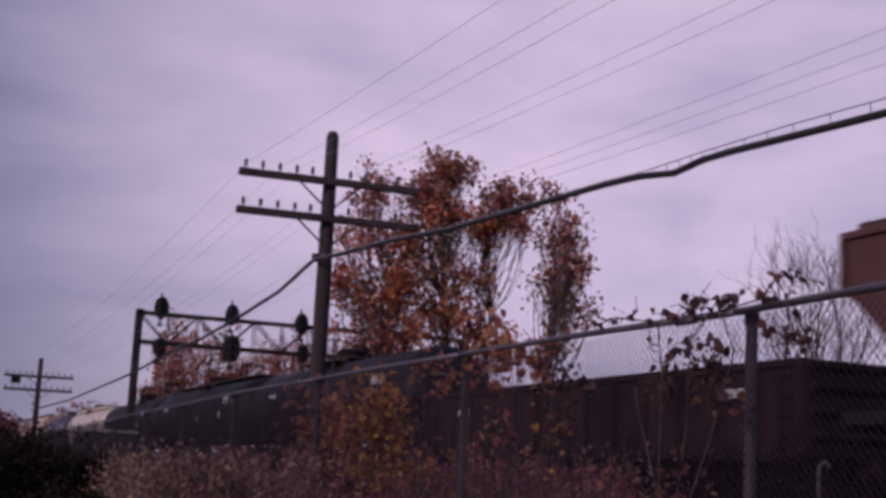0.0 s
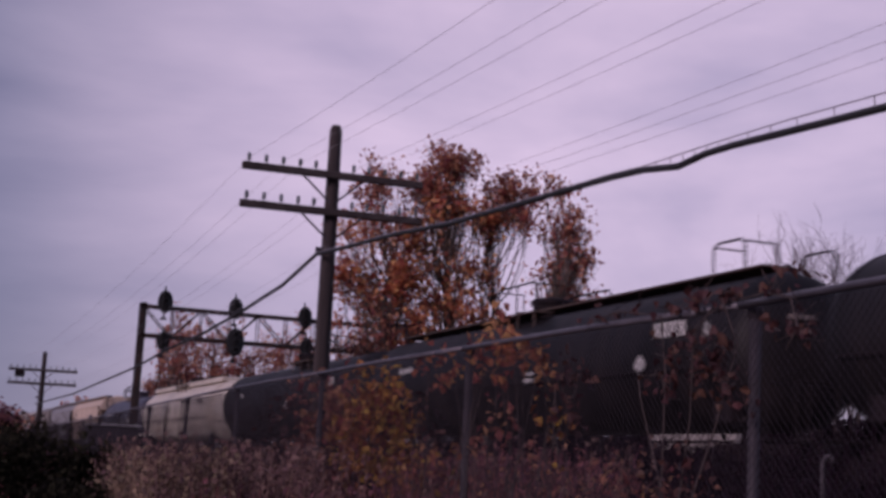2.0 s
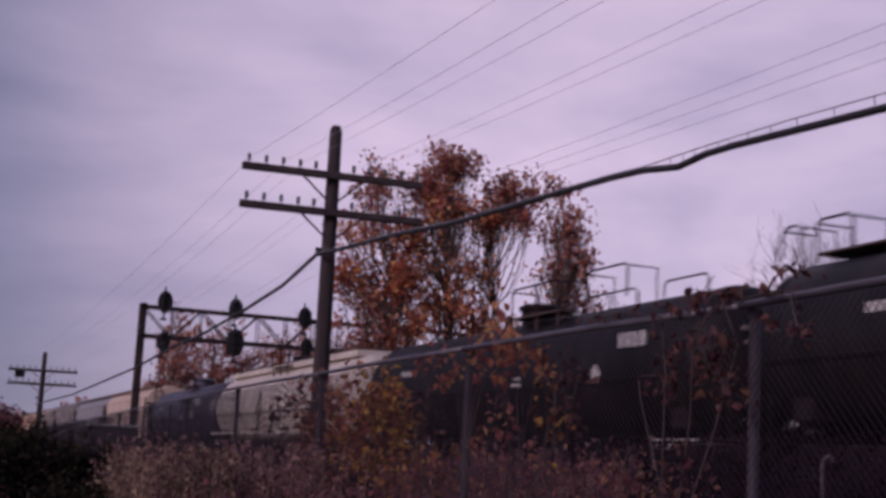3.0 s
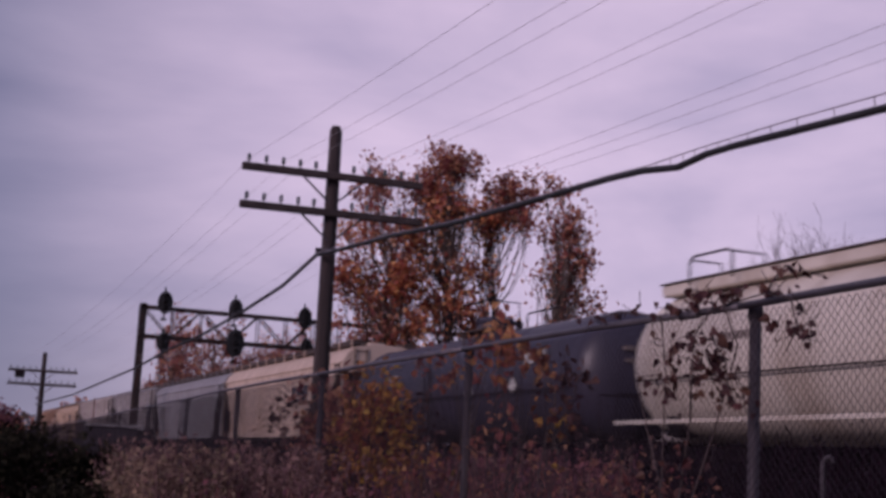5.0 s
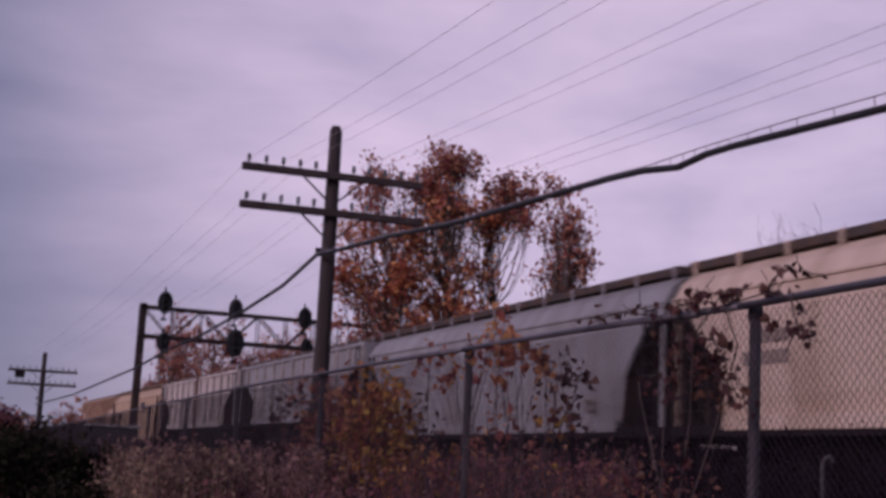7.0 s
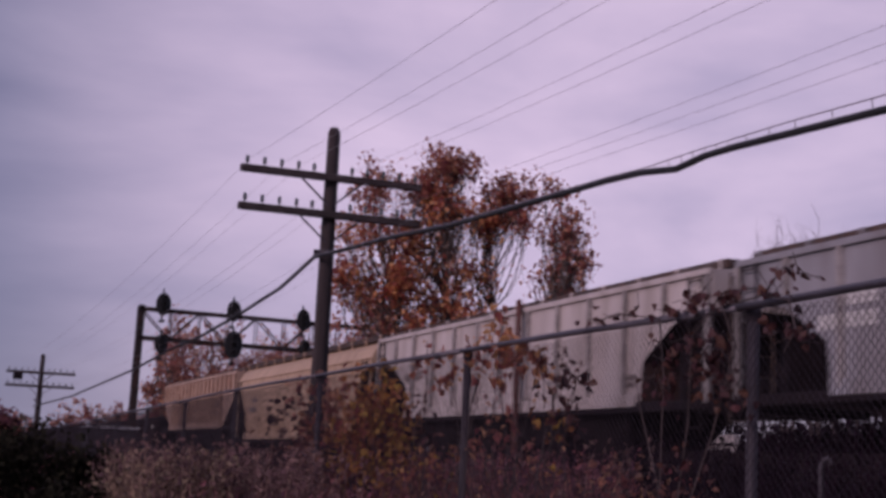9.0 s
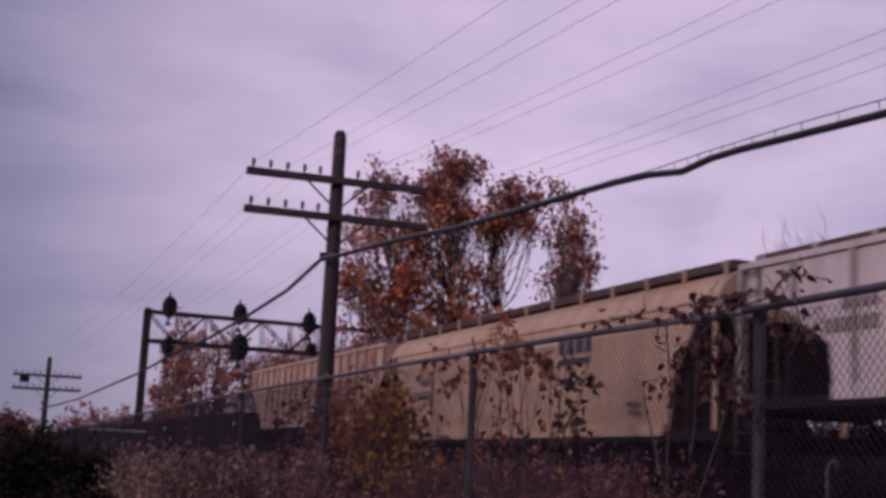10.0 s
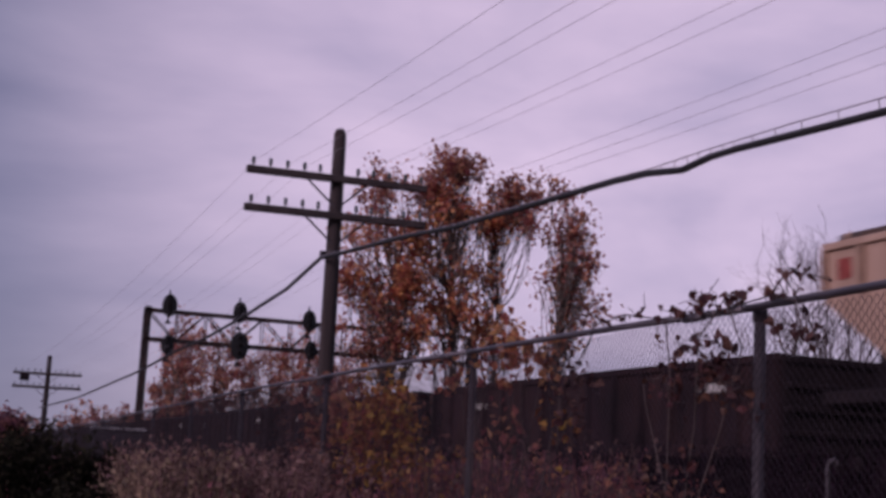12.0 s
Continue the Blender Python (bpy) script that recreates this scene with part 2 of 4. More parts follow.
        if smooth:
            me.polygons.foreach_set("use_smooth", [len(p.vertices) <= 4 for p in me.polygons])
        me.update()
        return me


def part(name, shape, mat, parent=None, label="", smooth=False, at=None):
    ob = new(name, shape.mesh(name, mat, smooth))
    if parent:
        ob.parent = parent
    if at:
        ob.matrix_basis = at
    return tagged(ob, label)


def rnd_dir(rng, flat=1.0):
    while True:
        v = Vector((rng.uniform(-1, 1), rng.uniform(-1, 1), rng.uniform(-1, 1) * flat))
        if 0.05 < v.length < 1:
            return v.normalized()


# ---- ground and tracks ----
RAIL = 1.05
TRACK_X = 14.55
# the line of the tracks bears slightly away from the fence's line
ALONG = Matrix.Translation((TRACK_X, 20, 0)) @ Matrix.Rotation(radians(1.38), 4, "Z") @ Matrix.Translation((-TRACK_X, -20, 0))


def ground_z(x, y=0.0):
    t = min(1.0, max(0.0, (x - 4.0) / 7.0))
    return 0.80 * t * t * (3 - 2 * t) + 0.03 * math.sin(x * 1.7 + y * 0.9) + 0.02 * math.sin(y * 2.3)


def build_ground():
    xs = [-3000, -600, -120, -40, -15, -8] + [-5 + 0.75 * i for i in range(24)] + [14, 18, 24, 32, 45, 70, 150, 600, 3000]
    ys = [-3000, -500, -100, -40, -20, -10] + [-6 + 1.2 * i for i in range(40)] + [46, 55, 70, 90, 120, 200, 600, 3000]
    s = Shape()
    s.add([(x, y, ground_z(x, y)) for y in ys for x in xs],
          [(j * len(xs) + i, j * len(xs) + i + 1, (j + 1) * len(xs) + i + 1, (j + 1) * len(xs) + i)
           for j in range(len(ys) - 1) for i in range(len(xs) - 1)])
    tagged(part("ground", s, M_SOIL, smooth=True), "bare brown soil rising to the railway bank", "ground", kind="structure")
    for k, cx in enumerate((TRACK_X, TRACK_X + 4.3, TRACK_X + 8.6)):
        bed = Shape()
        prof = [(-2.6, 0.70), (-1.6, 0.90), (1.6, 0.90), (2.6, 0.70)]
        bed.add([(cx + px, y, pz + 0.004 * k) for y in (-120, 400) for px, pz in prof], [(0, 1, 5, 4), (1, 2, 6, 5), (2, 3, 7, 6)])
        tagged(part("ballast_bed", bed, M_BALLAST, at=ALONG), "grey crushed stone ballast under the rails", "ballast", kind="structure")
        track = tagged(new("railway_track"), "rusty steel rails on dark wooden sleepers", "railway track", "railway tracks", kind="structure")
        track.matrix_basis = ALONG
        for sx in (-0.7175, 0.7175):
            r = Shape()
            r.add([(cx + sx + px, y, RAIL - 0.17 + pz) for y in (-120, 400) for px, pz in
                   ((-0.07, 0), (0.07, 0), (0.012, 0.03), (0.012, 0.13), (0.036, 0.14), (0.036, 0.17), (-0.036, 0.17), (-0.036, 0.14), (-0.012, 0.13), (-0.012, 0.03))],
                  [(i, (i + 1) % 10, 10 + (i + 1) % 10, 10 + i) for i in range(10)])
            part("rail", r, M_RAIL, track)
        t = Shape()
        for i in range(300):
            t.box((cx, -20 + i * 0.52, 0.84), (2.6, 0.22, 0.12))
        tagged(part("sleepers", t, M_TIE, track), kind="stuff")


build_ground()


# ---- chain-link fence ----
FENCE_X, FENCE_TOP = 3.0, 2.21


def build_fence():
    fence = tagged(new("chain_link_fence"), "galvanised chain-link fence with round posts and a top rail", "fence")
    count = 17
    post_y = [-4.7, -1.7, 1.3, 4.30, 7.25] + [7.25 + 3.28 * k for k in range(1, 14)]
    top = [FENCE_TOP + (0.0, 0, 0, 0, 0.03, 0.04, 0.05, 0.03, 0.02, 0, -0.02, -0.03, -0.03, -0.03, -0.03, -0.03, -0.03, -0.03)[i] for i in range(count + 1)]
    post = Shape()
    post.tube([(0, 0, -0.4), (0, 0, 2.19)], 0.025, 10)
    post.spin([(0.030, 2.16), (0.032, 2.2), (0.026, 2.225), (0.010, 2.235)], n=10)
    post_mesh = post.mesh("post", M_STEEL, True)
    rng = random.Random(4)
    for i in range(count + 1):
        ob = new("post", post_mesh)
        ob.parent = fence
        ob.matrix_basis = pose(FENCE_X + 0.042, post_y[i], top[i] - FENCE_TOP, rng.uniform(-0.4, 0.4), rng.uniform(-0.4, 0.9), 0)
    height = 2.11
    for i in range(count):
        rail = Shape()
        rail.tube([(FENCE_X, post_y[i], top[i]), (FENCE_X, (post_y[i] + post_y[i + 1]) / 2, (top[i] + top[i + 1]) / 2 + 0.006),
                   (FENCE_X, post_y[i + 1], top[i + 1])], 0.017, 8)
        rail.tube([(FENCE_X, post_y[i] + 0.3, top[i]), (FENCE_X, post_y[i] + 0.45, top[i])], 0.020, 8)
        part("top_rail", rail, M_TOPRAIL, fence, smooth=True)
        # the stretch that the camera stands beside is woven finely, the far bays more simply
        pitch, wire = (0.040, 0.0018) if 2 <= i <= 6 else (0.072, 0.0021)
        net = Shape()
        y0, zb = post_y[i], 0.08
        dz = (top[i] + top[i + 1]) / 2 - FENCE_TOP
        n_wires = int(round((post_y[i + 1] - post_y[i]) / pitch))
        rows = int(height / (pitch * 0.53))
        for k in range(n_wires):
            path = []
            for r in range(rows + 1):
                y = y0 + (k + (0.5 if r % 2 else 0.0)) * pitch
                path.append((FENCE_X - 0.026 + (0.003 if r % 2 else -0.003), y, zb + dz + r * pitch * 0.53))
            net.tube(path, wire, 3, caps=False)
            path = [(FENCE_X - 0.026 + (-0.003 if r % 2 else 0.003), y0 + (k + (0.5 if r % 2 else 1.0)) * pitch,
                     zb + dz + r * pitch * 0.53) for r in range(rows + 1)]
            net.tube(path, wire, 3, caps=False)
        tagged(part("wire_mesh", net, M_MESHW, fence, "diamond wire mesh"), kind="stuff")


build_fence()


# ---- line poles and wires ----
POLE_A, POLE_B, POLE_C = (5.60, 19.45), (4.20, 60.9), (7.3, -22.0)
ARM_Z = (5.92, 5.30)
PINS = [-1.42, -1.14, -0.86, -0.58, -0.32, 0.32, 0.58, 0.86, 1.14, 1.42]


def build_pole():
    pole = tagged(new("line_pole"), "weathered wooden line pole with two crossarms and glass insulators", "utility pole", "line poles")
    s = Shape()
    s.tube([(0, 0, -0.6), (0.0, 0, 2.5), (0.01, 0, 5.0), (0.02, 0, 6.72), (0.02, 0, 6.80)], [0.15, 0.135, 0.118, 0.104, 0.07], 14)
    part("pole_shaft", s, M_POLE, pole, smooth=True)
    for z in ARM_Z:
        arm = Shape()
        arm.box((0.0, -0.16, z), (3.05, 0.095, 0.12), bevel=0.012)
        arm_ob = part("crossarm", arm, M_ARM, pole)
        for sx in (-1, 1):
            b = Shape()
            b.box((sx * 0.28, -0.10, z - 0.24), (0.78, 0.008, 0.032), turn=Matrix.Rotation(sx * -0.72, 3, "Y"))
            part("brace", b, M_STEEL, arm_ob)
        for x in PINS:
            pin = Shape()
            pin.tube([(x, -0.16, z + 0.05), (x, -0.16, z + 0.14)], 0.010, 6)
            pin.spin([(0.030, z + 0.10), (0.036, z + 0.125), (0.026, z + 0.15), (0.034, z + 0.165), (0.028, z + 0.20), (0.008, z + 0.215)], c=(x, -0.16, 0), n=8)
            part("insulator", pin, M_GLASS, arm_ob, "glass insulator on a pin", smooth=True)
    band = Shape()
    band.spin([(0.128, 4.62), (0.128, 4.74)], n=12)
    band.box((-0.16, -0.02, 4.68), (0.10, 0.06, 0.10))
    part("cable_clamp", band, M_STEEL, pole)
    return pole


pole_a = build_pole()
pole_a.matrix_basis = pose(*POLE_A, 0.2, 0, -0.3, -2)
pole_b = copy_thing(pole_a, pose(*POLE_B, -0.87, 0, -0.3, -2))
pole_c = copy_thing(pole_a, pose(*POLE_C, 0.2, 0, 0, -2))
tagged(pole_b, "weathered wooden line pole standing beyond the signal bridge")
box = Shape()
box.box((0, 0, 0), (0.42, 0.30, 0.34), bevel=0.03)
tagged(part("line_box", box, M_UNDER, at=pose(POLE_B[0] - 1.05, POLE_B[1] - 0.2, 4.86)), "small dark box hanging from a pole crossarm", "junction box")


def sag_path(a, b, sag, n=18):
    return [Vector(a).lerp(Vector(b), i / n) - Vector((0, 0, 4 * sag * (i / n) * (1 - i / n))) for i in range(n + 1)]


def pin_at(pole, dz, x, z):
    c, s = math.cos(radians(-2)), math.sin(radians(-2))
    return (pole[0] + x * c + 0.16 * s, pole[1] + x * s - 0.16 * c, dz + z + 0.15)


def build_wires():
    for z, xs in ((ARM_Z[0], PINS[0:1] + PINS[2:4] + PINS[5:7]), (ARM_Z[1], PINS[7:])):
        for k, x in enumerate(xs):
            s = Shape()
            s.tube(sag_path(pin_at(POLE_C, 0.2, x, z), pin_at(POLE_A, 0.2, x, z), 0.45 + 0.03 * k), 0.0025, 4)
            s.tube(sag_path(pin_at(POLE_A, 0.2, x, z), pin_at(POLE_B, -0.87, x, z), 0.45 + 0.03 * k), 0.0025, 4)
            tagged(part("line_wire", s, M_WIRE), "thin bare overhead line wire between poles", "wire", "line wires")


build_wires()


def build_cable():
    # the heavy cable runs in the poles' line, kinked where a splice weighs on it
    x_of = lambda y: POLE_A[0] - 0.22 + (POLE_A[1] - y) * 0.034
    pts = CABLE_NEAR
    s = Shape()
    s.tube([(x_of(y), y, z) for y, z in pts], 0.032, 8)
    s.tube([(POLE_A[0] - 0.22 + (POLE_B[0] - POLE_A[0]) * (y - POLE_A[1]) / (POLE_B[1] - POLE_A[1]), y, z) for y, z in CABLE_FAR], 0.032, 8)
    cable = tagged(part("overhead_cable", s, M_CABLE, smooth=True), "thick black overhead cable with a kink, hung from the poles", "cable")
    m = Shape()
    mess = [(x_of(y) - 0.01, y, z + d) for (y, z), d in zip(pts, MESSENGER)]
    m.tube(mess, 0.006, 5)
    for i in range(40):
        t = i / 39 * (len(pts) - 1)
        k = min(int(t), len(pts) - 2)
        a, b = Vector(mess[k]).lerp(Vector(mess[k + 1]), t - k), Vector((x_of(pts[k][0]), *pts[k])).lerp(Vector((x_of(pts[k + 1][0]), *pts[k + 1])), t - k)
        if (a - b).length > 0.05:
            m.tube([a, b], 0.004, 4)
    part("messenger_wire", m, M_WIRE, cable, "thin steel messenger wire")


CABLE_NEAR = [(-22, 4.9), (-8, 4.2), (0, 4.0), (3, 3.98), (6.64, 4.082), (7.64, 4.145), (8.34, 4.19), (8.73, 4.202), (9.15, 4.174), (9.69, 4.253), (10.28, 4.295), (11.17, 4.331), (12.45, 4.383), (14.0, 4.452), (15.91, 4.602), (18.16, 4.725), (19.45, 4.805)]
MESSENGER = [0.04, 0.04, 0.1, 0.1, 0.101, 0.089, 0.067, 0.067, 0.102, 0.032, 0.03, 0.03, 0.03, 0.03, 0.03, 0.03, 0.03]
CABLE_FAR = [(19.45, 4.805), (21.29, 4.513), (23.93, 4.315), (27.23, 4.132), (30.82, 4.04), (35.32, 3.826), (47.88, 3.524), (60.9, 3.504)]
build_cable()


# ---- signal bridge ----
BRIDGE_Y, BRIDGE_X0, BRIDGE_X1 = 72.0, 10.0, 30.0
CHORD = (8.05, 9.72)


def build_bridge():
    br = tagged(new("signal_bridge"), "dark steel lattice signal bridge spanning the railway tracks", "signal bridge")
    for x in (BRIDGE_X0, BRIDGE_X1):
        s = Shape()
        for dy in (-0.35, 0.35):
            s.box((x, BRIDGE_Y + dy, 5.3), (0.34, 0.10, 9.2))
        for i in range(10):
            z0 = 1.0 + i * 0.86
            a = 0.33 if i % 2 else -0.33
            s.tube([(x, BRIDGE_Y + a, z0), (x, BRIDGE_Y - a, z0 + 0.86)], 0.035, 4)
        part("mast", s, M_BRIDGE, br)
    for z in CHORD:
        for dy in (-0.35, 0.35):
            s = Shape()
            s.box(((BRIDGE_X0 + BRIDGE_X1) / 2, BRIDGE_Y + dy, z), (BRIDGE_X1 - BRIDGE_X0 + 0.3, 0.10, 0.17))
            part("chord", s, M_BRIDGE, br)
    n = 12
    step = (BRIDGE_X1 - BRIDGE_X0) / n
    for dy in (-0.35, 0.35):
        for i in range(n):
            x0 = BRIDGE_X0 + i * step
            s = Shape()
            a, b = (CHORD[0], CHORD[1]) if i % 2 else (CHORD[1], CHORD[0])
            s.tube([(x0, BRIDGE_Y + dy, a), (x0 + step, BRIDGE_Y + dy, b)], 0.05, 4)
            part("diagonal", s, M_BRIDGE, br)
            s = Shape()
            s.tube([(x0 + step, BRIDGE_Y + dy, CHORD[0]), (x0 + step, BRIDGE_Y + dy, CHORD[1])], 0.035, 4)
            part("strut", s, M_BRIDGE, br)
    walk_way = Shape()
    walk_way.box(((BRIDGE_X0 + BRIDGE_X1) / 2, BRIDGE_Y, CHORD[0] + 0.11), (BRIDGE_X1 - BRIDGE_X0, 0.55, 0.04))
    part("catwalk", walk_way, M_BRIDGE, br)


def build_signal(x, z, r):
    head = tagged(new("railway_signal"), "black round railway signal mounted on the bridge", "railway signal", "signal heads")
    head.matrix_basis = pose(x, BRIDGE_Y - 0.5, z)
    d = Shape()
    d.spin([(r * 0.96, -0.03), (r, -0.01), (r, 0.02), (r * 0.96, 0.04)], axis="y", n=24)
    d.v = [(x * 0.72, y, z * 1.08) for x, y, z in d.v]
    part("backing_disc", d, M_SIGNAL, head)
    h = Shape()
    h.box((0, 0.22, 0), (0.42, 0.36, r * 1.5), bevel=0.04)
    part("housing", h, M_SIGNAL, head)
    for k in (-1, 0, 1):
        v = Shape()
        v.spin([(0.12, 0.0), (0.13, -0.30), (0.115, -0.30), (0.10, 0.0)], c=(0, -0.02, k * r * 0.6), axis="y", n=12)
        part("visor", v, M_SIGNAL, head)
    s = Shape()
    s.tube([(0, 0.25, -r - 0.35), (0, 0.25, r + 0.3)], 0.05, 6)
    s.box((0, 0.25, -r - 0.35), (0.3, 0.3, 0.12))
    part("bracket", s, M_SIGNAL, head)


build_bridge()
for x, z, r in ((11.14, 10.02, 0.60), (15.2, 9.98, 0.58), (19.36, 9.84, 0.58), (11.2, 7.78, 0.52), (15.3, 8.04, 0.75), (19.55, 8.1, 0.52)):
    build_signal(x, z, r)


# ---- rail cars (each at the track's centre, rail top at z = 0, front towards -y) ----
def wheel_mesh():
    w = Shape()
    w.spin([(0.10, -0.07), (0.40, -0.05), (0.46, -0.07), (0.485, -0.07), (0.485, -0.04), (0.455, -0.03), (0.445, 0.07), (0.38, 0.06), (0.12, 0.03)], axis="x", n=20)
    return w.mesh("wheel", M_UNDER, False)


WHEEL = wheel_mesh()


def bogie(car, y):
    t = Shape()
    for sx in (-1, 1):
        x = sx * 1.0
        t.box((x, y, 0.62), (0.16, 1.1, 0.26), bevel=0.03)
        t.box((x, y - 0.72, 0.50), (0.15, 0.55, 0.16), turn=Matrix.Rotation(0.32, 3, "X"))
        t.box((x, y + 0.72, 0.50), (0.15, 0.55, 0.16), turn=Matrix.Rotation(-0.32, 3, "X"))
        t.box((x, y, 0.30), (0.15, 1.0, 0.10))
        for dy in (-0.89, 0.89):
            t.spin([(0.11, -0.12), (0.13, 0.0), (0.11, 0.12)], c=(x, y + dy, 0.46), axis="x", n=10)
        for dy in (-0.12, 0.0, 0.12):
            t.spin([(0.05, 0.34), (0.05, 0.52)], c=(x, y + dy, 0), n=8)
    t.box((0, y, 0.62), (2.0, 0.34, 0.22))
    b = part("bogie", t, M_UNDER, car, "black steel truck")
    for dy in (-0.89, 0.89):
        ax = Shape()
        ax.tube([(-0.95, y + dy, 0.46), (0.95, y + dy, 0.46)], 0.08, 8)
        part("axle", ax, M_UNDER, b)
        for sx in (-1, 1):
            w = new("wheel", WHEEL)
            w.parent = b
            w.matrix_basis = pose(sx * 0.76, y + dy, 0.46, 0, 0, 0 if sx > 0 else 180)


def running_gear(car, length):
    for y in (-length / 2 + 2.0, length / 2 - 2.0):
        bogie(car, y)
    for sy in (-1, 1):
        c = Shape()
        y = sy * (length / 2 + 0.25)
        c.box((0, y, 0.86), (0.18, 0.75, 0.2), bevel=0.03)
        c.box((0, y + sy * 0.36, 0.86), (0.34, 0.26, 0.28), bevel=0.05)
        part("coupler", c, M_UNDER, car)
        a = Shape()
        a.tube([(0.35, y - sy * 0.2, 0.8), (0.35, y + sy * 0.1, 0.55), (0.2, y + sy * 0.35, 0.5)], 0.025, 6)
        part("air_hose", a, M_UNDER, car)


def ladder(name, car, x, y, z0, z1, mat, across="y", width=0.42):
    s = Shape()
    d = (0, width / 2, 0) if across == "y" else (width / 2, 0, 0)
    for k in (-1, 1):
        s.tube([(x + k * d[0], y + k * d[1], z0), (x + k * d[0], y + k * d[1], z1)], 0.022, 5)
    n = int((z1 - z0) / 0.36)
    for i in range(n + 1):
        z = z0 + 0.1 + i * (z1 - z0 - 0.2) / max(1, n)
        s.tube([(x - d[0], y - d[1], z), (x + d[0], y + d[1], z)], 0.016, 5)
    part(name, s, mat, car)


def marks(car, x, y, z, rows, mat, name="letter_bar", h=0.25):
    """Plain bars where the side carries writing that cannot be made out."""
    rng = random.Random(int(abs(y * 7 + z * 13)) + 5)
    for r, n in enumerate(rows):
        cy = y
        for k in range(n):
            w = rng.uniform(0.13, 0.2) * h / 0.25
            s = Shape()
            s.box((x, cy + w / 2, z - r * h * 1.5), (0.012, w, h))
            part(name, s, mat, car)
            cy += w + 0.07 * h / 0.25


def tank_car(label, mat, length, radius, top, mark_mat, rails, seed=1, board=None):
    """top: height of the shell's crown over the rail."""
    car = tagged(new("tank_car"), label, "tank car", "freight train cars")
    zc = top - radius
    L = length / 2 - 0.55
    shell = Shape()
    prof = []
    for a in (90, 75, 60, 45, 30, 15, 0):
        prof.append((max(0.02, radius * math.cos(radians(a))), -L + 0.75 - 0.75 * math.sin(radians(a))))
    prof += [(radius, -L / 2), (radius + 0.008, 0.0), (radius, L / 2)]
    for a in (0, 15, 30, 45, 60, 75, 90):
        prof.append((max(0.02, radius * math.cos(radians(a))), L - 0.75 + 0.75 * math.sin(radians(a))))
    shell.spin(prof, c=(0, 0, zc), axis="y", n=40)
    sh = part("shell", shell, mat, car, smooth=True)
    for y in (-L + 0.85, -L / 2.2, 0.02, L / 2.2, L - 0.85):
        b = Shape()
        b.spin([(radius + 0.002, y - 0.03), (radius + 0.012, y - 0.02), (radius + 0.012, y + 0.02), (radius + 0.002, y + 0.03)], c=(0, 0, zc), axis="y", n=40)
        part("weld_band", b, mat, sh, smooth=True)
    for sy in (-1, 1):
        sill = Shape()
        sill.box((0, sy * (L - 1.2), 0.98), (0.5, 3.2, 0.34), bevel=0.02)
        sill.box((0, sy * (L - 1.4), zc - radius * 0.72), (2.3, 0.5, 0.62), bevel=0.04)
        sill.box((0, sy * (L + 0.05), 1.17), (2.9, 0.55, 0.06))
        part("stub_sill", sill, M_UNDER, car)
    for sy in (-1, 1):
        r = Shape()
        y = sy * (L + 0.28)
        r.tube([(-1.4, y, 1.2), (-1.4, y, 2.15), (1.4, y, 2.15), (1.4, y, 1.2)], 0.022, 5)
        r.tube([(-0.5, y, 1.2), (-0.5, y, 2.15)], 0.02, 5)
        r.tube([(0.5, y, 1.2), (0.5, y, 2.15)], 0.02, 5)
        part("end_railing", r, M_UNDER, car)
        for sx in (-1, 1):
            ladder("end_ladder", car, sx * 1.42, sy * (L - 0.05), 0.35, 1.35, M_UNDER)
    # manway, platform and its railing
    m = Shape()
    m.spin([(0.52, top - 0.15), (0.52, top + 0.28), (0.58, top + 0.30), (0.60, top + 0.40), (0.46, top + 0.47), (0.1, top + 0.52)], n=20)
    m.box((0.42, 0.0, top + 0.45), (0.2, 0.3, 0.16), bevel=0.02)
    part("manway", m, M_UNDER if mat is not M_BLUE else M_BLUE, car, smooth=False)
    for vx, vy, vr, vh in ((0.1, 1.05, 0.14, 0.28), (-0.2, 1.5, 0.11, 0.2), (0.15, -1.2, 0.10, 0.22)):
        v = Shape()
        v.spin([(vr, top - 0.05), (vr, top + vh), (vr * 0.6, top + vh + 0.07)], c=(vx, vy, 0), n=12)
        part("valve", v, M_UNDER, car)
    y0, y1 = rails[0]
    p = Shape()
    for sx in (-1, 1):
        p.box((sx * 0.82, (y0 + y1) / 2, top - 0.02), (0.50, y1 - y0, 0.05))
        for y in (y0 + 0.2, (y0 + y1) / 2, y1 - 0.2):
            p.tube([(sx * 1.0, y, top - 0.03), (sx * 1.0, y, top - 0.42)], 0.03, 5)
    part("platform", p, M_GRATE, car)
    for y0, y1 in rails:
        zt = top + (0.72 if y1 - y0 > 1.5 else 0.55)
        for sx in (-1, 1):
            r = Shape()
            x = sx * 1.05
            r.tube([(x, y0, top), (x, y0, zt - 0.12), (x, y0 + 0.12, zt), (x, y1 - 0.12, zt), (x, y1, zt - 0.12), (x, y1, top)], 0.026, 6)
            for k in range(1, int((y1 - y0) / 1.9) + 1):
                y = y0 + k * (y1 - y0) / (int((y1 - y0) / 1.9) + 1)
                r.tube([(x, y, top), (x, y, zt)], 0.024, 5)
            part("railing", r, M_UNDER, car, "thin pipe railing")
        for y in (y0, y1):
            r = Shape()
            r.tube([(-1.05, y, zt - 0.05), (-0.3, y, zt - 0.05), (-0.3, y, top)], 0.022, 5)
            part("railing", r, M_UNDER, car, "thin pipe railing")
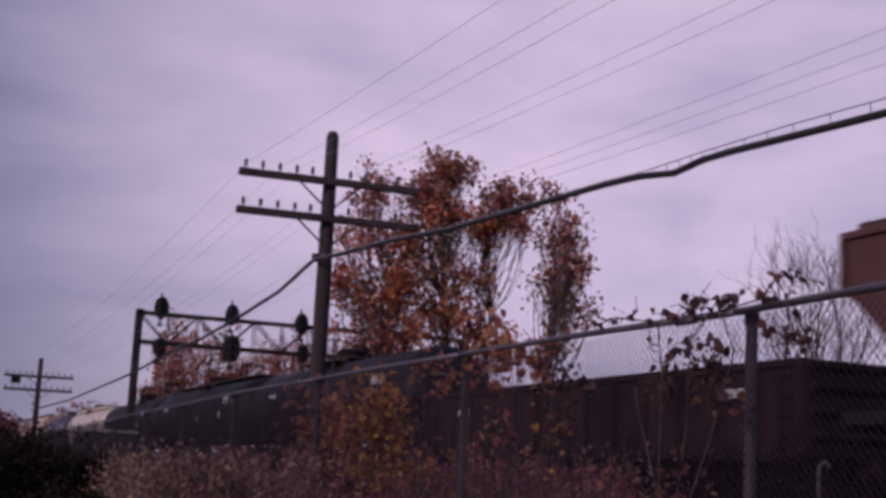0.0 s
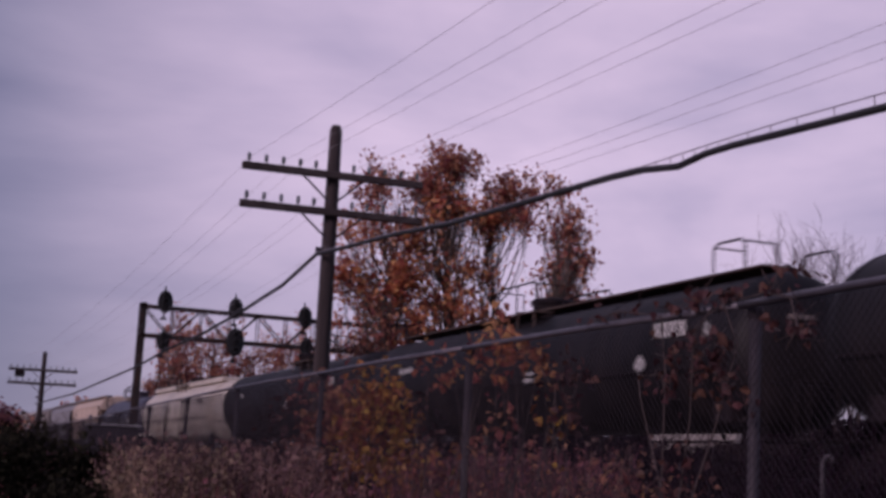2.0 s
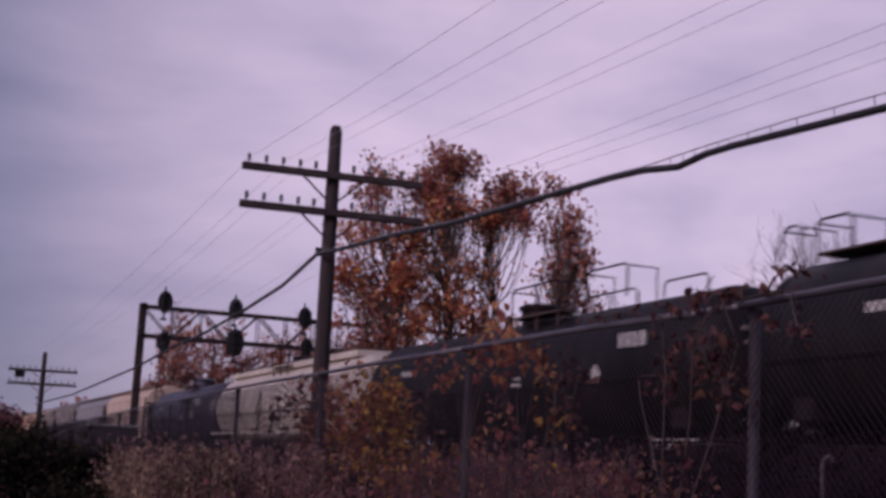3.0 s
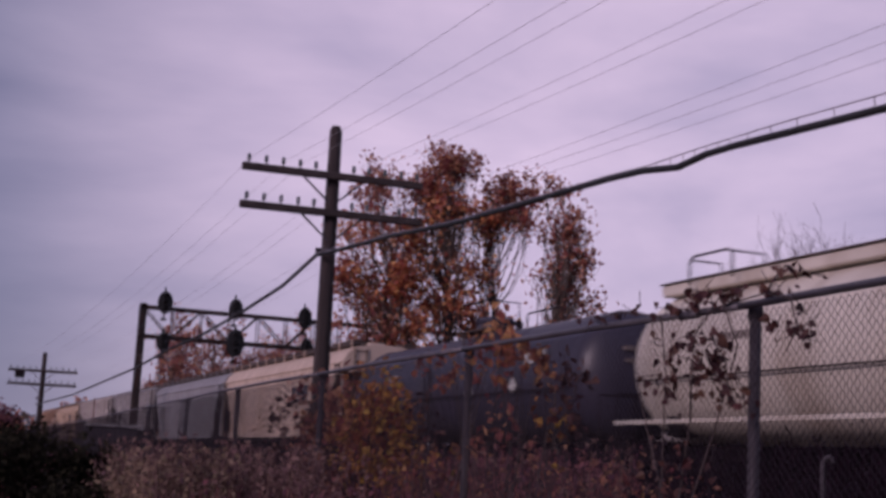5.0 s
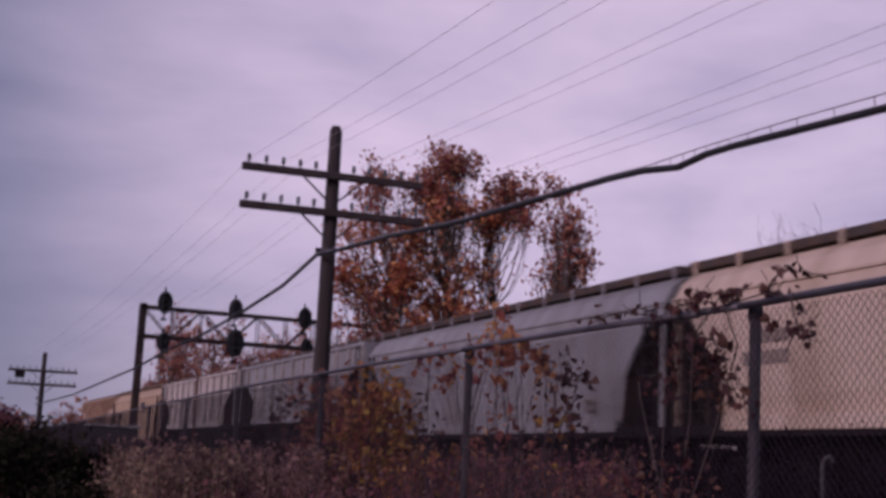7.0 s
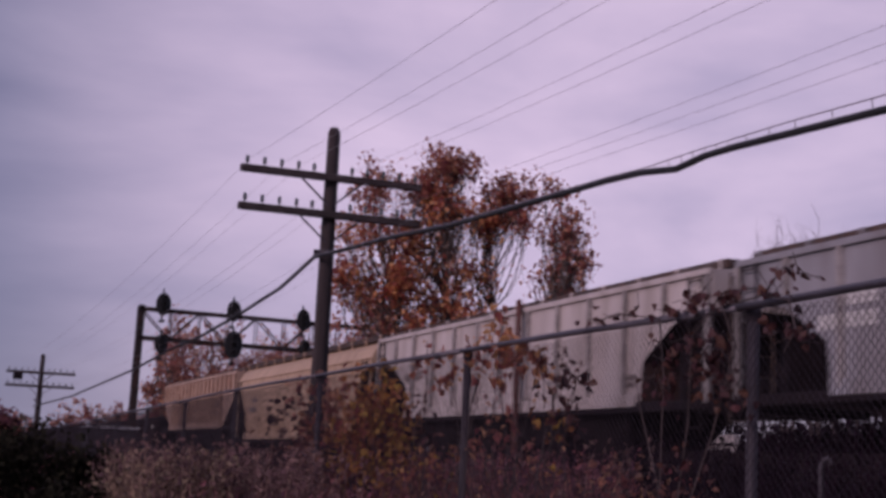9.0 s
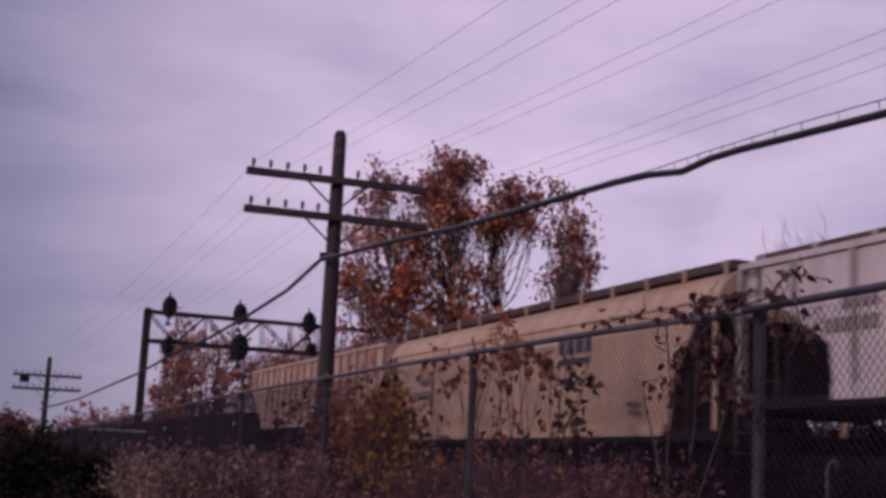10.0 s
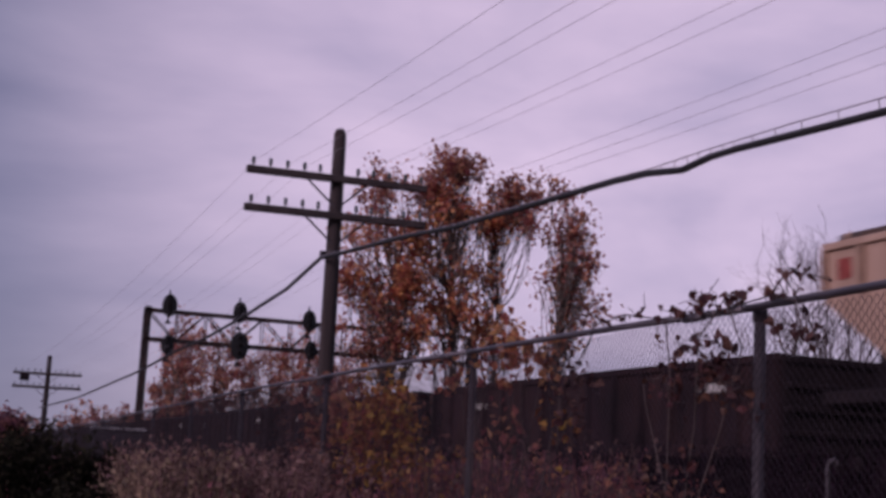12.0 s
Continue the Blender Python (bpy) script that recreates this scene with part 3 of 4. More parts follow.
    if board:
        st = Shape()
        st.box((0, 0, 0), (0.12, 0.06, 0.14))
        stand = st.mesh("board_stand", M_UNDER)
        for k in range(int((board[1] - board[0]) / 0.9)):
            ob = new("board_stand", stand)
            ob.parent = car
            ob.matrix_basis = pose(0, board[0] + 0.45 + k * 0.9, top + 0.03)
        b = Shape()
        b.box((0, (board[0] + board[1]) / 2, top + 0.12), (1.0, board[1] - board[0], 0.05), bevel=0.01)
        part("running_board", b, M_GRATE, car, "dark steel running board")
    half = 1.4
    for sx in (-1, 1):
        ladder("side_ladder", car, sx * (radius + 0.06), half - 0.35, 0.6, zc + 0.5, M_UNDER)
        s = Shape()
        s.tube([(sx * (radius + 0.06), -L + 0.9, zc - 0.35), (sx * (radius + 0.06), L - 0.9, zc - 0.35)], 0.02, 5)
        part("grab_rail", s, M_UNDER, car)
    x = -radius - 0.012
    rng = random.Random(seed)
    marks(car, x + 0.03, -L + 2.1, zc + 0.45, (4, 6), mark_mat, h=0.30)
    marks(car, x + 0.04, L - 4.4, zc + 0.35, (7, 5, 5), mark_mat, h=0.16)
    marks(car, x + 0.02, -1.9, zc - 0.1, (3, 4), mark_mat, h=0.14)
    plate = Shape()
    plate.box((x - 0.01, -L + 3.9 + rng.uniform(-0.5, 0.5), zc - 0.2), (0.02, 0.30, 0.30), turn=Matrix.Rotation(radians(45), 3, "X"))
    part("placard", plate, M_MARK_W, car)
    if mat is M_WHITE:
        b = Shape()
        b.box((0, 0.3, top + 0.02), (1.7, 2 * L - 1.6, 0.24), bevel=0.03)
        part("roof_trough", b, M_WHITE, car)
        b = Shape()
        b.box((-0.70, 0.3, top + 0.155), (0.40, 2 * L - 1.6, 0.03))
        part("roof_walk", b, M_GRATE, car)
        for sx in (-1, 1):
            b = Shape()
            b.box((sx * 1.5, 0, 1.53), (0.10, 2 * L + 0.3, 0.09), bevel=0.01)
            part("side_sill", b, M_WHITE, car)
    if seed == 4:
        font = bpy.data.curves.new("letter", "FONT")
        font.body, font.size, font.extrude = "A", 0.42, 0.008
        tmp = new("letter", font)
        me = bpy.data.meshes.new_from_object(tmp.evaluated_get(bpy.context.evaluated_depsgraph_get()))
        bpy.data.objects.remove(tmp)
        me.materials.append(M_MARK_W)
        ob = new("letter", me)
        ob.parent = car
        ob.matrix_basis = pose(-radius - 0.0, -L + 1.5, zc + 0.2, 90, 0, -90)
    # outlines of a label on the front head
    for w, z in ((0.5, 0.55), (0.4, 0.28)):
        head = Shape()
        head.box((-0.35, -L + 0.10, zc + z), (w, 0.22, 0.09))
        part("letter_bar", head, M_MARK_D, car)
    running_gear(car, length)
    return car


def hopper_car(label, mat, length, top, sill_z, style, mark_mat, logo=None, seed=1, posts=True):
    """A covered hopper. style: 'smooth' with a curved side or 'ribbed' with posts."""
    car = tagged(new("covered_hopper"), label, "hopper car", "freight train cars")
    L, w = length / 2 - (0.02 if style == "smooth" else 0.3), 1.55
    shoulder = top - 0.78 if style == "smooth" else top - 0.30
    if style == "smooth":
        prof = [(w - 0.20, None), (w - 0.05, sill_z + 0.6), (w, sill_z + 1.2), (w - 0.02, shoulder), (w - 0.22, top - 0.42), (w - 0.5, top - 0.2), (0.55, top - 0.1), (0.0, top - 0.08)]
    else:
        prof = [(w - 0.06, None), (w - 0.06, sill_z + 0.4), (w - 0.06, shoulder - 0.1), (w - 0.05, shoulder), (w - 0.06, top - 0.22), (1.0, top - 0.16), (0.5, top - 0.1), (0.0, top - 0.08)]
    cut = 1.7 if style == "smooth" else 2.5 if posts else 2.2
    if style == "smooth":
        ends = [(0.0, shoulder - 0.30), (0.6, shoulder - 0.42), (1.1, shoulder - 0.95), (1.45, shoulder - 1.4), (1.6, sill_z)]
    elif posts:
        ends = [(0.0, shoulder - 0.62), (0.6, shoulder - 0.66), (1.3, shoulder - 0.85), (2.35, shoulder - 1.5), (2.45, sill_z)]
    else:
        ends = [(0.0, shoulder - 0.85), (0.3, shoulder - 1.05), (2.2, sill_z)]
    stations = [(-L + e, z) for e, z in ends] + [(0, sill_z)] + [(L - e, z) for e, z in reversed(ends)]
    s = Shape()
    ring = []
    for y, zb in stations:
        half = []
        for x, z in prof:
            half.append((x, zb if z is None else max(zb + 0.02 * len(half), z)))
        ring.append([(x, y, z) for x, z in half] + [(-x, y, z) for x, z in reversed(half[:-1])])
    m = len(ring[0])
    s.add([p for r in ring for p in r], [(k * m + i, k * m + (i + 1) % m, (k + 1) * m + (i + 1) % m, (k + 1) * m + i) for k in range(len(ring) - 1) for i in range(m)]
          + [tuple(range(m)), tuple(range((len(ring) - 1) * m + m - 1, (len(ring) - 1) * m - 1, -1))])
    part("body", s, mat, car)
    # slope sheets get the recess shade as colour, a lighter one on cream
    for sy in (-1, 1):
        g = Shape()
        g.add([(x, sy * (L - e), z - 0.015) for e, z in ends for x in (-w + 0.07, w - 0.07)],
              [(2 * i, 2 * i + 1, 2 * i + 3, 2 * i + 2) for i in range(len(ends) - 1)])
        part("slope_sheet", g, M_RIB_TAN if mat is M_CREAM else M_SLOPE, car, "slope sheet with shade in its colour")
    # side sills and end platforms
    for sx in (-1, 1):
        b = Shape()
        b.box((sx * (w - 0.02), 0, sill_z + 0.12), (0.12, 2 * L - 2 * cut, 0.26), bevel=0.012)
        part("side_sill", b, mat, car)
        b = Shape()
        b.box((sx * (w - 0.04), 0, sill_z - 0.02), (0.10, 2 * L - 0.02, 0.20), bevel=0.012)
        part("lower_sill", b, M_UNDER, car)
        if style == "smooth":
            b = Shape()
            b.box((sx * (w + 0.0), 0, shoulder + 0.02), (0.05, 2 * L - 0.1, 0.07), bevel=0.01)
            part("roof_angle", b, mat, car)
        else:
            b = Shape()
            b.box((sx * (w - 0.03), 0, shoulder + 0.05), (0.10, 2 * L, 0.12), bevel=0.012)
            part("top_chord", b, M_GRATE if logo == "dark_chord" else mat, car)
            n = 20 if mat is M_TAN else 13
            for i in range(n):
                y = -L + 0.06 + i * (2 * L - 0.12) / (n - 1)
                zb = sill_z + 0.1 if abs(y) < L - cut else (shoulder - 0.8 if abs(y) < L - 0.3 or not posts else sill_z)
                b = Shape()
                b.box((sx * (w - 0.005), y, (zb + shoulder) / 2), (0.12, 0.07, shoulder - zb), bevel=0.012)
                # darker rib colour on tan and light sides paints the posts' shadow lines
                part("side_post", b, M_RIB_TAN if mat is M_TAN else M_RIB_GREY if mat is not M_RED else mat, car)
    for sy in (-1, 1):
        b = Shape()
        b.box((0, sy * (L - 0.65), sill_z - 0.08), (2.9, 1.3, 0.08))
        b.box((0, sy * (L - 0.02), sill_z - 0.05), (2.95, 0.1, 0.3), bevel=0.012)
        part("end_platform", b, M_UNDER, car)
        # added dark panel keeps sky light out of the end gap; cylinder before it
        b = Shape()
        b.box((0, sy * (L - 1.15), (sill_z + shoulder - 1.2) / 2), (2.75, 0.10, shoulder - 1.2 - sill_z))
        b.spin([(0.05, -0.55), (0.24, -0.5), (0.24, 0.5), (0.05, 0.55)], c=(0.4, sy * (L - 0.6), sill_z + 0.35), axis="x", n=12)
        part("end_blocker_and_cylinder", b, M_UNDER, car)
        for sx in (-1, 1) if posts else ():
            b = Shape()
            b.box((sx * (w - 0.07), sy * (L - 0.08), (sill_z + shoulder - 0.4) / 2), (0.07, 0.08, shoulder - 0.4 - sill_z), bevel=0.012)
            part("corner_post", b, mat, car)
            b = Shape()
            b.tube([(sx * 0.55, sy * (L - 0.2), sill_z), (sx * 0.55, sy * (L - 0.9), shoulder - 1.2)], 0.06, 5)
            part("end_strut", b, M_UNDER, car)
            ladder("side_ladder", car, sx * (w + 0.035), sy * (L - 0.42), sill_z - 0.55, shoulder, M_UNDER)
        if posts:
            ladder("end_ladder", car, -0.9, sy * (L + 0.05), sill_z - 0.4, top - 0.25, M_GRATE, across="x")
    if mat is M_TAN:
        for y in (L - 0.49, -L + 1.25):
            pn = Shape()
            pn.box((-w + 0.05, y, shoulder - 0.34), (0.02, 0.30, 0.34))
            part("red_panel", pn, M_MARK_R, car, "dark red painted square")
    wheel = Shape()
    for k in range(12):
        a, c = k * math.pi / 6, (k + 1) * math.pi / 6
        wheel.tube([(0.75 + 0.28 * math.cos(a), L + 0.16, 2.3 + 0.28 * math.sin(a)), (0.75 + 0.28 * math.cos(c), L + 0.16, 2.3 + 0.28 * math.sin(c))], 0.018, 5)
    for a in (0.5, 2.6, 4.7):
        wheel.tube([(0.75, L + 0.14, 2.3), (0.75 + 0.28 * math.cos(a), L + 0.16, 2.3 + 0.28 * math.sin(a))], 0.015, 5)
    part("brake_wheel", wheel, M_UNDER, car)
    # roof walk with stands, and hatches
    for sx in (-1, 1):
        r = Shape()
        r.box((sx * 0.93, 0, top - 0.06), (0.46, 2 * L + 0.04, 0.16))
        part("roof_walk", r, M_GRATE, car, "dark steel grating")
        st = Shape()
        st.box((0, 0, -0.12), (0.05, 0.06, 0.24))
        st.box((0, 0, 0.0), (0.06, 0.10, 0.06))
        stand = st.mesh("walk_bracket", mat)
        for i in range(13):
            ob = new("walk_bracket", stand)
            ob.parent = car
            ob.matrix_basis = pose(sx * 1.16, -L + 0.2 + i * (2 * L - 0.4) / 12, top)
    for i in range(6):
        y = -L + 1.6 + i * (2 * L - 3.2) / 5
        h = Shape()
        h.box((0, y, top - 0.02), (0.62, 1.5, 0.16), bevel=0.04)
        part("hatch", h, mat, car)
    # discharge bays under the sill
    for k in (-1, 0, 1) if style == "smooth" else (-1.5, -0.5, 0.5, 1.5):
        y = k * (2 * L - 2 * cut - 1.2) / (3 if style == "smooth" else 4)
        d = Shape()
        a, b2 = 1.9 if style == "smooth" else 1.4, 0.5
        d.add([(-1.4, y - a, sill_z), (1.4, y - a, sill_z), (1.4, y + a, sill_z), (-1.4, y + a, sill_z),
               (-0.5, y - b2, 0.42), (0.5, y - b2, 0.42), (0.5, y + b2, 0.42), (-0.5, y + b2, 0.42)],
              [(4, 5, 1, 0), (5, 6, 2, 1), (6, 7, 3, 2), (7, 4, 0, 3), (7, 6, 5, 4)])
        d.box((0, y, 0.40), (1.2, 1.2, 0.10))
        part("discharge_bay", d, M_UNDER, car)
    if mat is M_LIGHT:
        b = Shape()
        b.box((-w - 0.13, -1.2, (top + 0.9) / 2), (0.09, 0.15, top - 0.9), bevel=0.015)
        part("rusty_post", b, M_POST, car, "rust-brown vertical post")
    cs = Shape()
    cs.box((0, 0, 0.9), (0.4, 2 * L, 0.3))
    part("centre_sill", cs, M_UNDER, car)
    x = -w - 0.012 if style == "smooth" else -w + 0.046
    zm = (sill_z + shoulder) / 2
    if logo == "band":
        for k in range(3):
            u = Shape()
            u.box((x, -L + 4.1 + 0.72 * k, zm + 0.42), (0.012, 0.56, 0.42))
            u.box((x - 0.004, -L + 4.1 + 0.72 * k, zm + 0.42 + (0.1, -0.02, 0.08)[k]), (0.012, 0.30, 0.10))
            part("emblem", u, M_EMBLEM, car)
        u = Shape()
        u.box((x, -L + 4.82, zm + 0.10), (0.012, 2.0, 0.07))
        part("emblem_bar", u, M_EMBLEM, car)
    if logo == "letters":
        e = 3.0 if mat is M_TAN else 4.6
        ze = zm - 0.1 if mat is M_TAN else zm + 0.8
        marks(car, x, -L + e, ze, (4,), M_EMBLEM, name="emblem", h=0.42 if mat is not M_TAN else 0.3)
        u = Shape()
        u.box((x, -L + e + 0.75, ze - 0.38), (0.012, 1.5, 0.14))
        part("emblem_bar", u, M_EMBLEM, car)
    marks(car, x, L - 3.5, zm + 0.35, (4, 6), mark_mat, h=0.24)
    marks(car, x, -L + 2.6, zm - 0.6, (5, 4), mark_mat, h=0.10)
    running_gear(car, length)
    return car


def gondola(label, mat, length, top, seed=1):
    car = tagged(new("gondola_car"), label, "gondola car", "freight train cars")
    L, w = length / 2 - 0.4, 1.5
    for sx in (-1, 1):
        s = Shape()
        s.box((sx * w, 0, (top + 1.0) / 2), (0.05, 2 * L, top - 1.0))
        part("side_wall", s, mat, car)
        s = Shape()
        s.box((sx * (w + 0.02), 0, top), (0.16, 2 * L + 0.06, 0.14), bevel=0.015)
        part("top_rail", s, mat, car)
        s = Shape()
        s.box((sx * (w + 0.02), 0, 1.02), (0.16, 2 * L, 0.22), bevel=0.015)
        part("side_sill", s, mat, car)
        n = 15
        for i in range(n):
            y = -L + 0.08 + i * (2 * L - 0.16) / (n - 1)
            s = Shape()
            s.box((sx * (w + 0.065), y, (top + 1.0) / 2), (0.11, 0.13, top - 1.05), bevel=0.015)
            part("side_rib", s, mat, car)
        for sy in (-1, 1):
            ladder("side_ladder", car, sx * (w + 0.15), sy * (L - 0.35), 0.55, top - 0.1, M_UNDER)
    for sy in (-1, 1):
        s = Shape()
        s.box((0, sy * L, (top + 1.0) / 2), (2 * w, 0.06, top - 1.0))
        s.box((0, sy * (L + 0.03), top - 0.02), (2 * w, 0.14, 0.13), bevel=0.015)
        part("end_wall", s, M_UNDER, car)
        for z in (1.35, 1.75, 2.15):
            s = Shape()
            s.box((0, sy * (L + 0.085), z), (2 * w - 0.1, 0.10, 0.10), bevel=0.015)
            part("end_rib", s, M_UNDER, car)
    f = Shape()
    f.box((0, 0, 1.08), (2 * w, 2 * L, 0.10))
    f.box((0, 0, 0.88), (0.5, 2 * L, 0.3))
    part("floor_plate", f, M_UNDER, car)
    load = Shape()
    rng = random.Random(seed)
    ny, nx = 26, 7
    load.add([((i / (nx - 1) - 0.5) * (2 * w - 0.12), -L + 0.06 + j * (2 * L - 0.12) / (ny - 1),
               top - 0.55 + 0.18 * math.sin(math.pi * i / (nx - 1)) + rng.uniform(-0.06, 0.06)) for j in range(ny) for i in range(nx)],
             [(j * nx + i, j * nx + i + 1, (j + 1) * nx + i + 1, (j + 1) * nx + i) for j in range(ny - 1) for i in range(nx - 1)])
    part("scrap_load", load, M_UNDER, car)
    marks(car, -w - 0.03, -L + 1.6, top - 0.45, (6,), M_MARK_W, h=0.16)
    marks(car, -w - 0.03, L - 3.4, top - 0.5, (5,), M_MARK_W, h=0.16)
    running_gear(car, length)
    return car


# car, y of its front end at the start
TRAIN = [
    (hopper_car("dark red covered hopper car with shade-toned ends", M_RED, 17.6, 4.72, 1.6, "ribbed", M_MARK_W, seed=1, posts=False), -1.3, 17.6),
    (gondola("low brown ribbed gondola car with a dark load", M_GON, 17.4, 2.54, seed=2), 16.5, 17.4),
    (tank_car("black tank car with a long railed platform", M_BLACK, 19.7, 1.5, 4.32, M_MARK_W, [(-0.9, 3.3), (3.7, 4.3)], 3, (-0.9, 4.6)), 34.15, 19.7),
    (tank_car("black tank car with a short railed platform", M_BLACK, 21.7, 1.5, 4.36, M_MARK_W, [(-1.1, 1.1), (-9.5, -8.5), (9.0, 9.5), (7.7, 8.6)], 4, (-9.3, 9.3)), 54.1, 21.7),
    (tank_car("grimy black tank car with pipe railings on top", M_BLACK, 20.2, 1.5, 4.28, M_MARK_W, [(-3.0, -0.4), (-6.0, -4.2)], 5), 75.6, 20.2),
    (tank_car("white tank car with rusty streaks and dark lettering", M_WHITE, 20.7, 1.55, 4.24, M_MARK_D, [(-1.0, 1.5), (6.6, 8.0)], 6), 96.3, 20.7),
    (tank_car("blue-grey tank car with a railed platform", M_BLUE, 17.2, 1.5, 4.2, M_MARK_W, [(-2.1, 0.1), (0.4, 1.2)], 7), 117.2, 17.2),
    (hopper_car("cream covered hopper car with a dark emblem", M_CREAM, 17.2, 4.62, 1.35, "smooth", M_MARK_D, "band", 8), 134.6, 17.2),
    (hopper_car("plain grey covered hopper car with rounded roof edges", M_GREY, 17.2, 4.62, 1.35, "smooth", M_MARK_D, None, 9), 152.1, 17.2),
    (hopper_car("grey ribbed covered hopper car", M_GREY, 16.8, 4.58, 1.9, "ribbed", M_MARK_W, None, 10), 169.5, 16.8),
    (hopper_car("light grey ribbed covered hopper car with a rusty post", M_LIGHT, 18.3, 4.58, 1.88, "ribbed", M_MARK_D, None, 11), 186.5, 18.3),
    (hopper_car("straw-yellow covered hopper car with dark lettering", M_YELLOW, 17.2, 4.62, 1.35, "smooth", M_MARK_D, "letters", 12), 205.2, 17.2),
    (hopper_car("tan ribbed covered hopper car with rust streaks", M_TAN, 17.2, 4.58, 1.9, "ribbed", M_MARK_D, "letters", 13, posts=False), 222.6, 17.2),
    (gondola("low dark brown gondola car with ribbed sides", M_GON, 16.0, 2.62, seed=14), 240.2, 16.0),
    (gondola("low brown gondola car at the train's tail", M_GON, 16.0, 2.62, seed=15), 256.6, 16.0),
]
for k in range(4):
    TRAIN.append((copy_thing(TRAIN[13 + k % 2][0], pose(0, 0, 0)), 273.0 + 16.4 * k, 16.0))


# ---- trees ----
def bearing(deg, dist):
    """A place on the ground, by its bearing to the right of the track's line and its distance from the viewer."""
    return Vector((dist * math.sin(radians(deg)), dist * math.cos(radians(deg)), 0))


def limb(s, a, b, r0, r1, rng, bend=0.12, n=5, sides=5):
    a, b = Vector(a), Vector(b)
    span = (b - a).length
    off = rnd_dir(rng) * span * bend
    path = [a.lerp(b, i / n) + off * math.sin(math.pi * i / n) + (rnd_dir(rng) * span * 0.02 if 0 < i < n else Vector()) for i in range(n + 1)]
    s.tube(path, [r0 + (r1 - r0) * i / n for i in range(n + 1)], sides)
    return path


def clump(s, c, r, count, size, rng):
    for _ in range(count):
        d = rnd_dir(rng)
        p = Vector(c) + d * r * rng.random() ** 0.5
        up = (Vector((0, 0, 1)) + rnd_dir(rng) * 0.9).normalized()
        w = (rnd_dir(rng) + Vector((0, 0, -0.5))).normalized()
        k = size * rng.uniform(0.6, 1.35)
        s.leaf(p, w, up, k, k * 0.75)


def leafy_tree(label, base, height, crowns, seed, stem=0.16, leaf=0.22, turn=23.0, per_clump=30, category="tree"):
    """crowns: (offset to the right, depth, z, half width, half depth, half height, clumps, material) of each leafy mass."""
    rng = random.Random(seed)
    tree = tagged(new("tree"), label, category, "trees by the railway")
    base = Vector((base.x, base.y, ground_z(base.x, base.y) - 0.1))
    tree.matrix_basis = Matrix.Translation(base)
    rt = Vector((math.cos(radians(turn)), -math.sin(radians(turn)), 0))
    dp = Vector((math.sin(radians(turn)), math.cos(radians(turn)), 0))
    wood = Shape()
    lean = rt * rng.uniform(-0.3, 0.3)
    trunk = limb(wood, (0, 0, 0), lean + Vector((0, 0, height * 0.9)), stem, stem * 0.15, rng, 0.03, 9, 8)
    masses = {}
    for cr, cd, cz, hw, hd, hh, n, mat in crowns:
        s = masses.setdefault(mat.name, (Shape(), mat))[0]
        for _ in range(int(n * 1.3)):
            d = rnd_dir(rng) * rng.uniform(0.2, 1.25)
            c = rt * (cr + d.x * hw) + dp * (cd + d.y * hd) + Vector((0, 0, cz + d.z * hh))
            k = min(len(trunk) - 2, max(2, int((c.z / (height * 0.9)) * 9 - rng.uniform(1.0, 3.0))))
            q = limb(wood, trunk[k], c, stem * 0.28 * (1.1 - k / 10), 0.012, rng, 0.14, 4, 4)
            for _ in range(2):
                e = c + rnd_dir(rng) * 0.55
                limb(wood, q[-2], e, 0.014, 0.006, rng, 0.15, 2, 3)
            clump(s, c, rng.uniform(0.3, 0.95), int(per_clump * rng.uniform(0.3, 1.3)), leaf, rng)
    part("trunk", wood, M_BARK, tree, smooth=True)
    for s, mat in masses.values():
        tagged(part("crown", s, mat, tree), kind="stuff")
    return tree


def bare_tree(label, base, height, seed, stems=3, stem=0.09, spread=0.5, group="bare trees"):
    rng = random.Random(seed)
    tree = tagged(new("bare_tree"), label, "tree", group)
    tree.matrix_basis = Matrix.Translation((base.x, base.y, ground_z(base.x, base.y) - 0.1))
    wood = Shape()

    def fork(p, d, length, r, level):
        q = p + d * length
        path = limb(wood, p, q, r, r * 0.55, rng, 0.08, 4, 5 if level < 2 else 3)
        if level >= 5:
            return
        for k in range(2 if level < 1 else 3):
            a = path[-1] if k == 0 else path[rng.randint(2, 4)]
            e = (d + rnd_dir(rng) * (spread + 0.12 * level) + Vector((0, 0, 0.18))).normalized()
            fork(a, e, length * rng.uniform(0.55, 0.8), r * 0.55, level + 1)

    for k in range(stems):
        d = (Vector((0, 0, 1)) + rnd_dir(rng) * 0.28).normalized()
        fork(Vector((rng.uniform(-0.4, 0.4), rng.uniform(-0.4, 0.4), 0)), d, height * 0.34, stem, 0)
    part("branch_work", wood, M_TWIG, tree)
    return tree


O, R, Y = M_LEAF_O, M_LEAF_R, M_LEAF_Y
leafy_tree("tall slender tree with thick orange autumn leaves", bearing(19.12, 51), 13.0,
           [(-0.74, 0, 12.36, 0.81, 0.70, 0.90, 15, R),
            (-1.10, 0, 10.42, 1.19, 0.95, 1.19, 26, O),
            (0.33, 0, 8.36, 0.95, 0.76, 1.14, 42, O),
            (-1.32, 0, 8.15, 1.00, 0.80, 1.30, 22, O),
            (-0.98, 0, 6.19, 1.30, 1.04, 0.95, 20, R),
            (-2.16, 0, 8.58, 0.33, 0.70, 1.07, 8, R),
            (0.97, 0, 6.41, 0.95, 0.76, 0.95, 18, O)], 11)
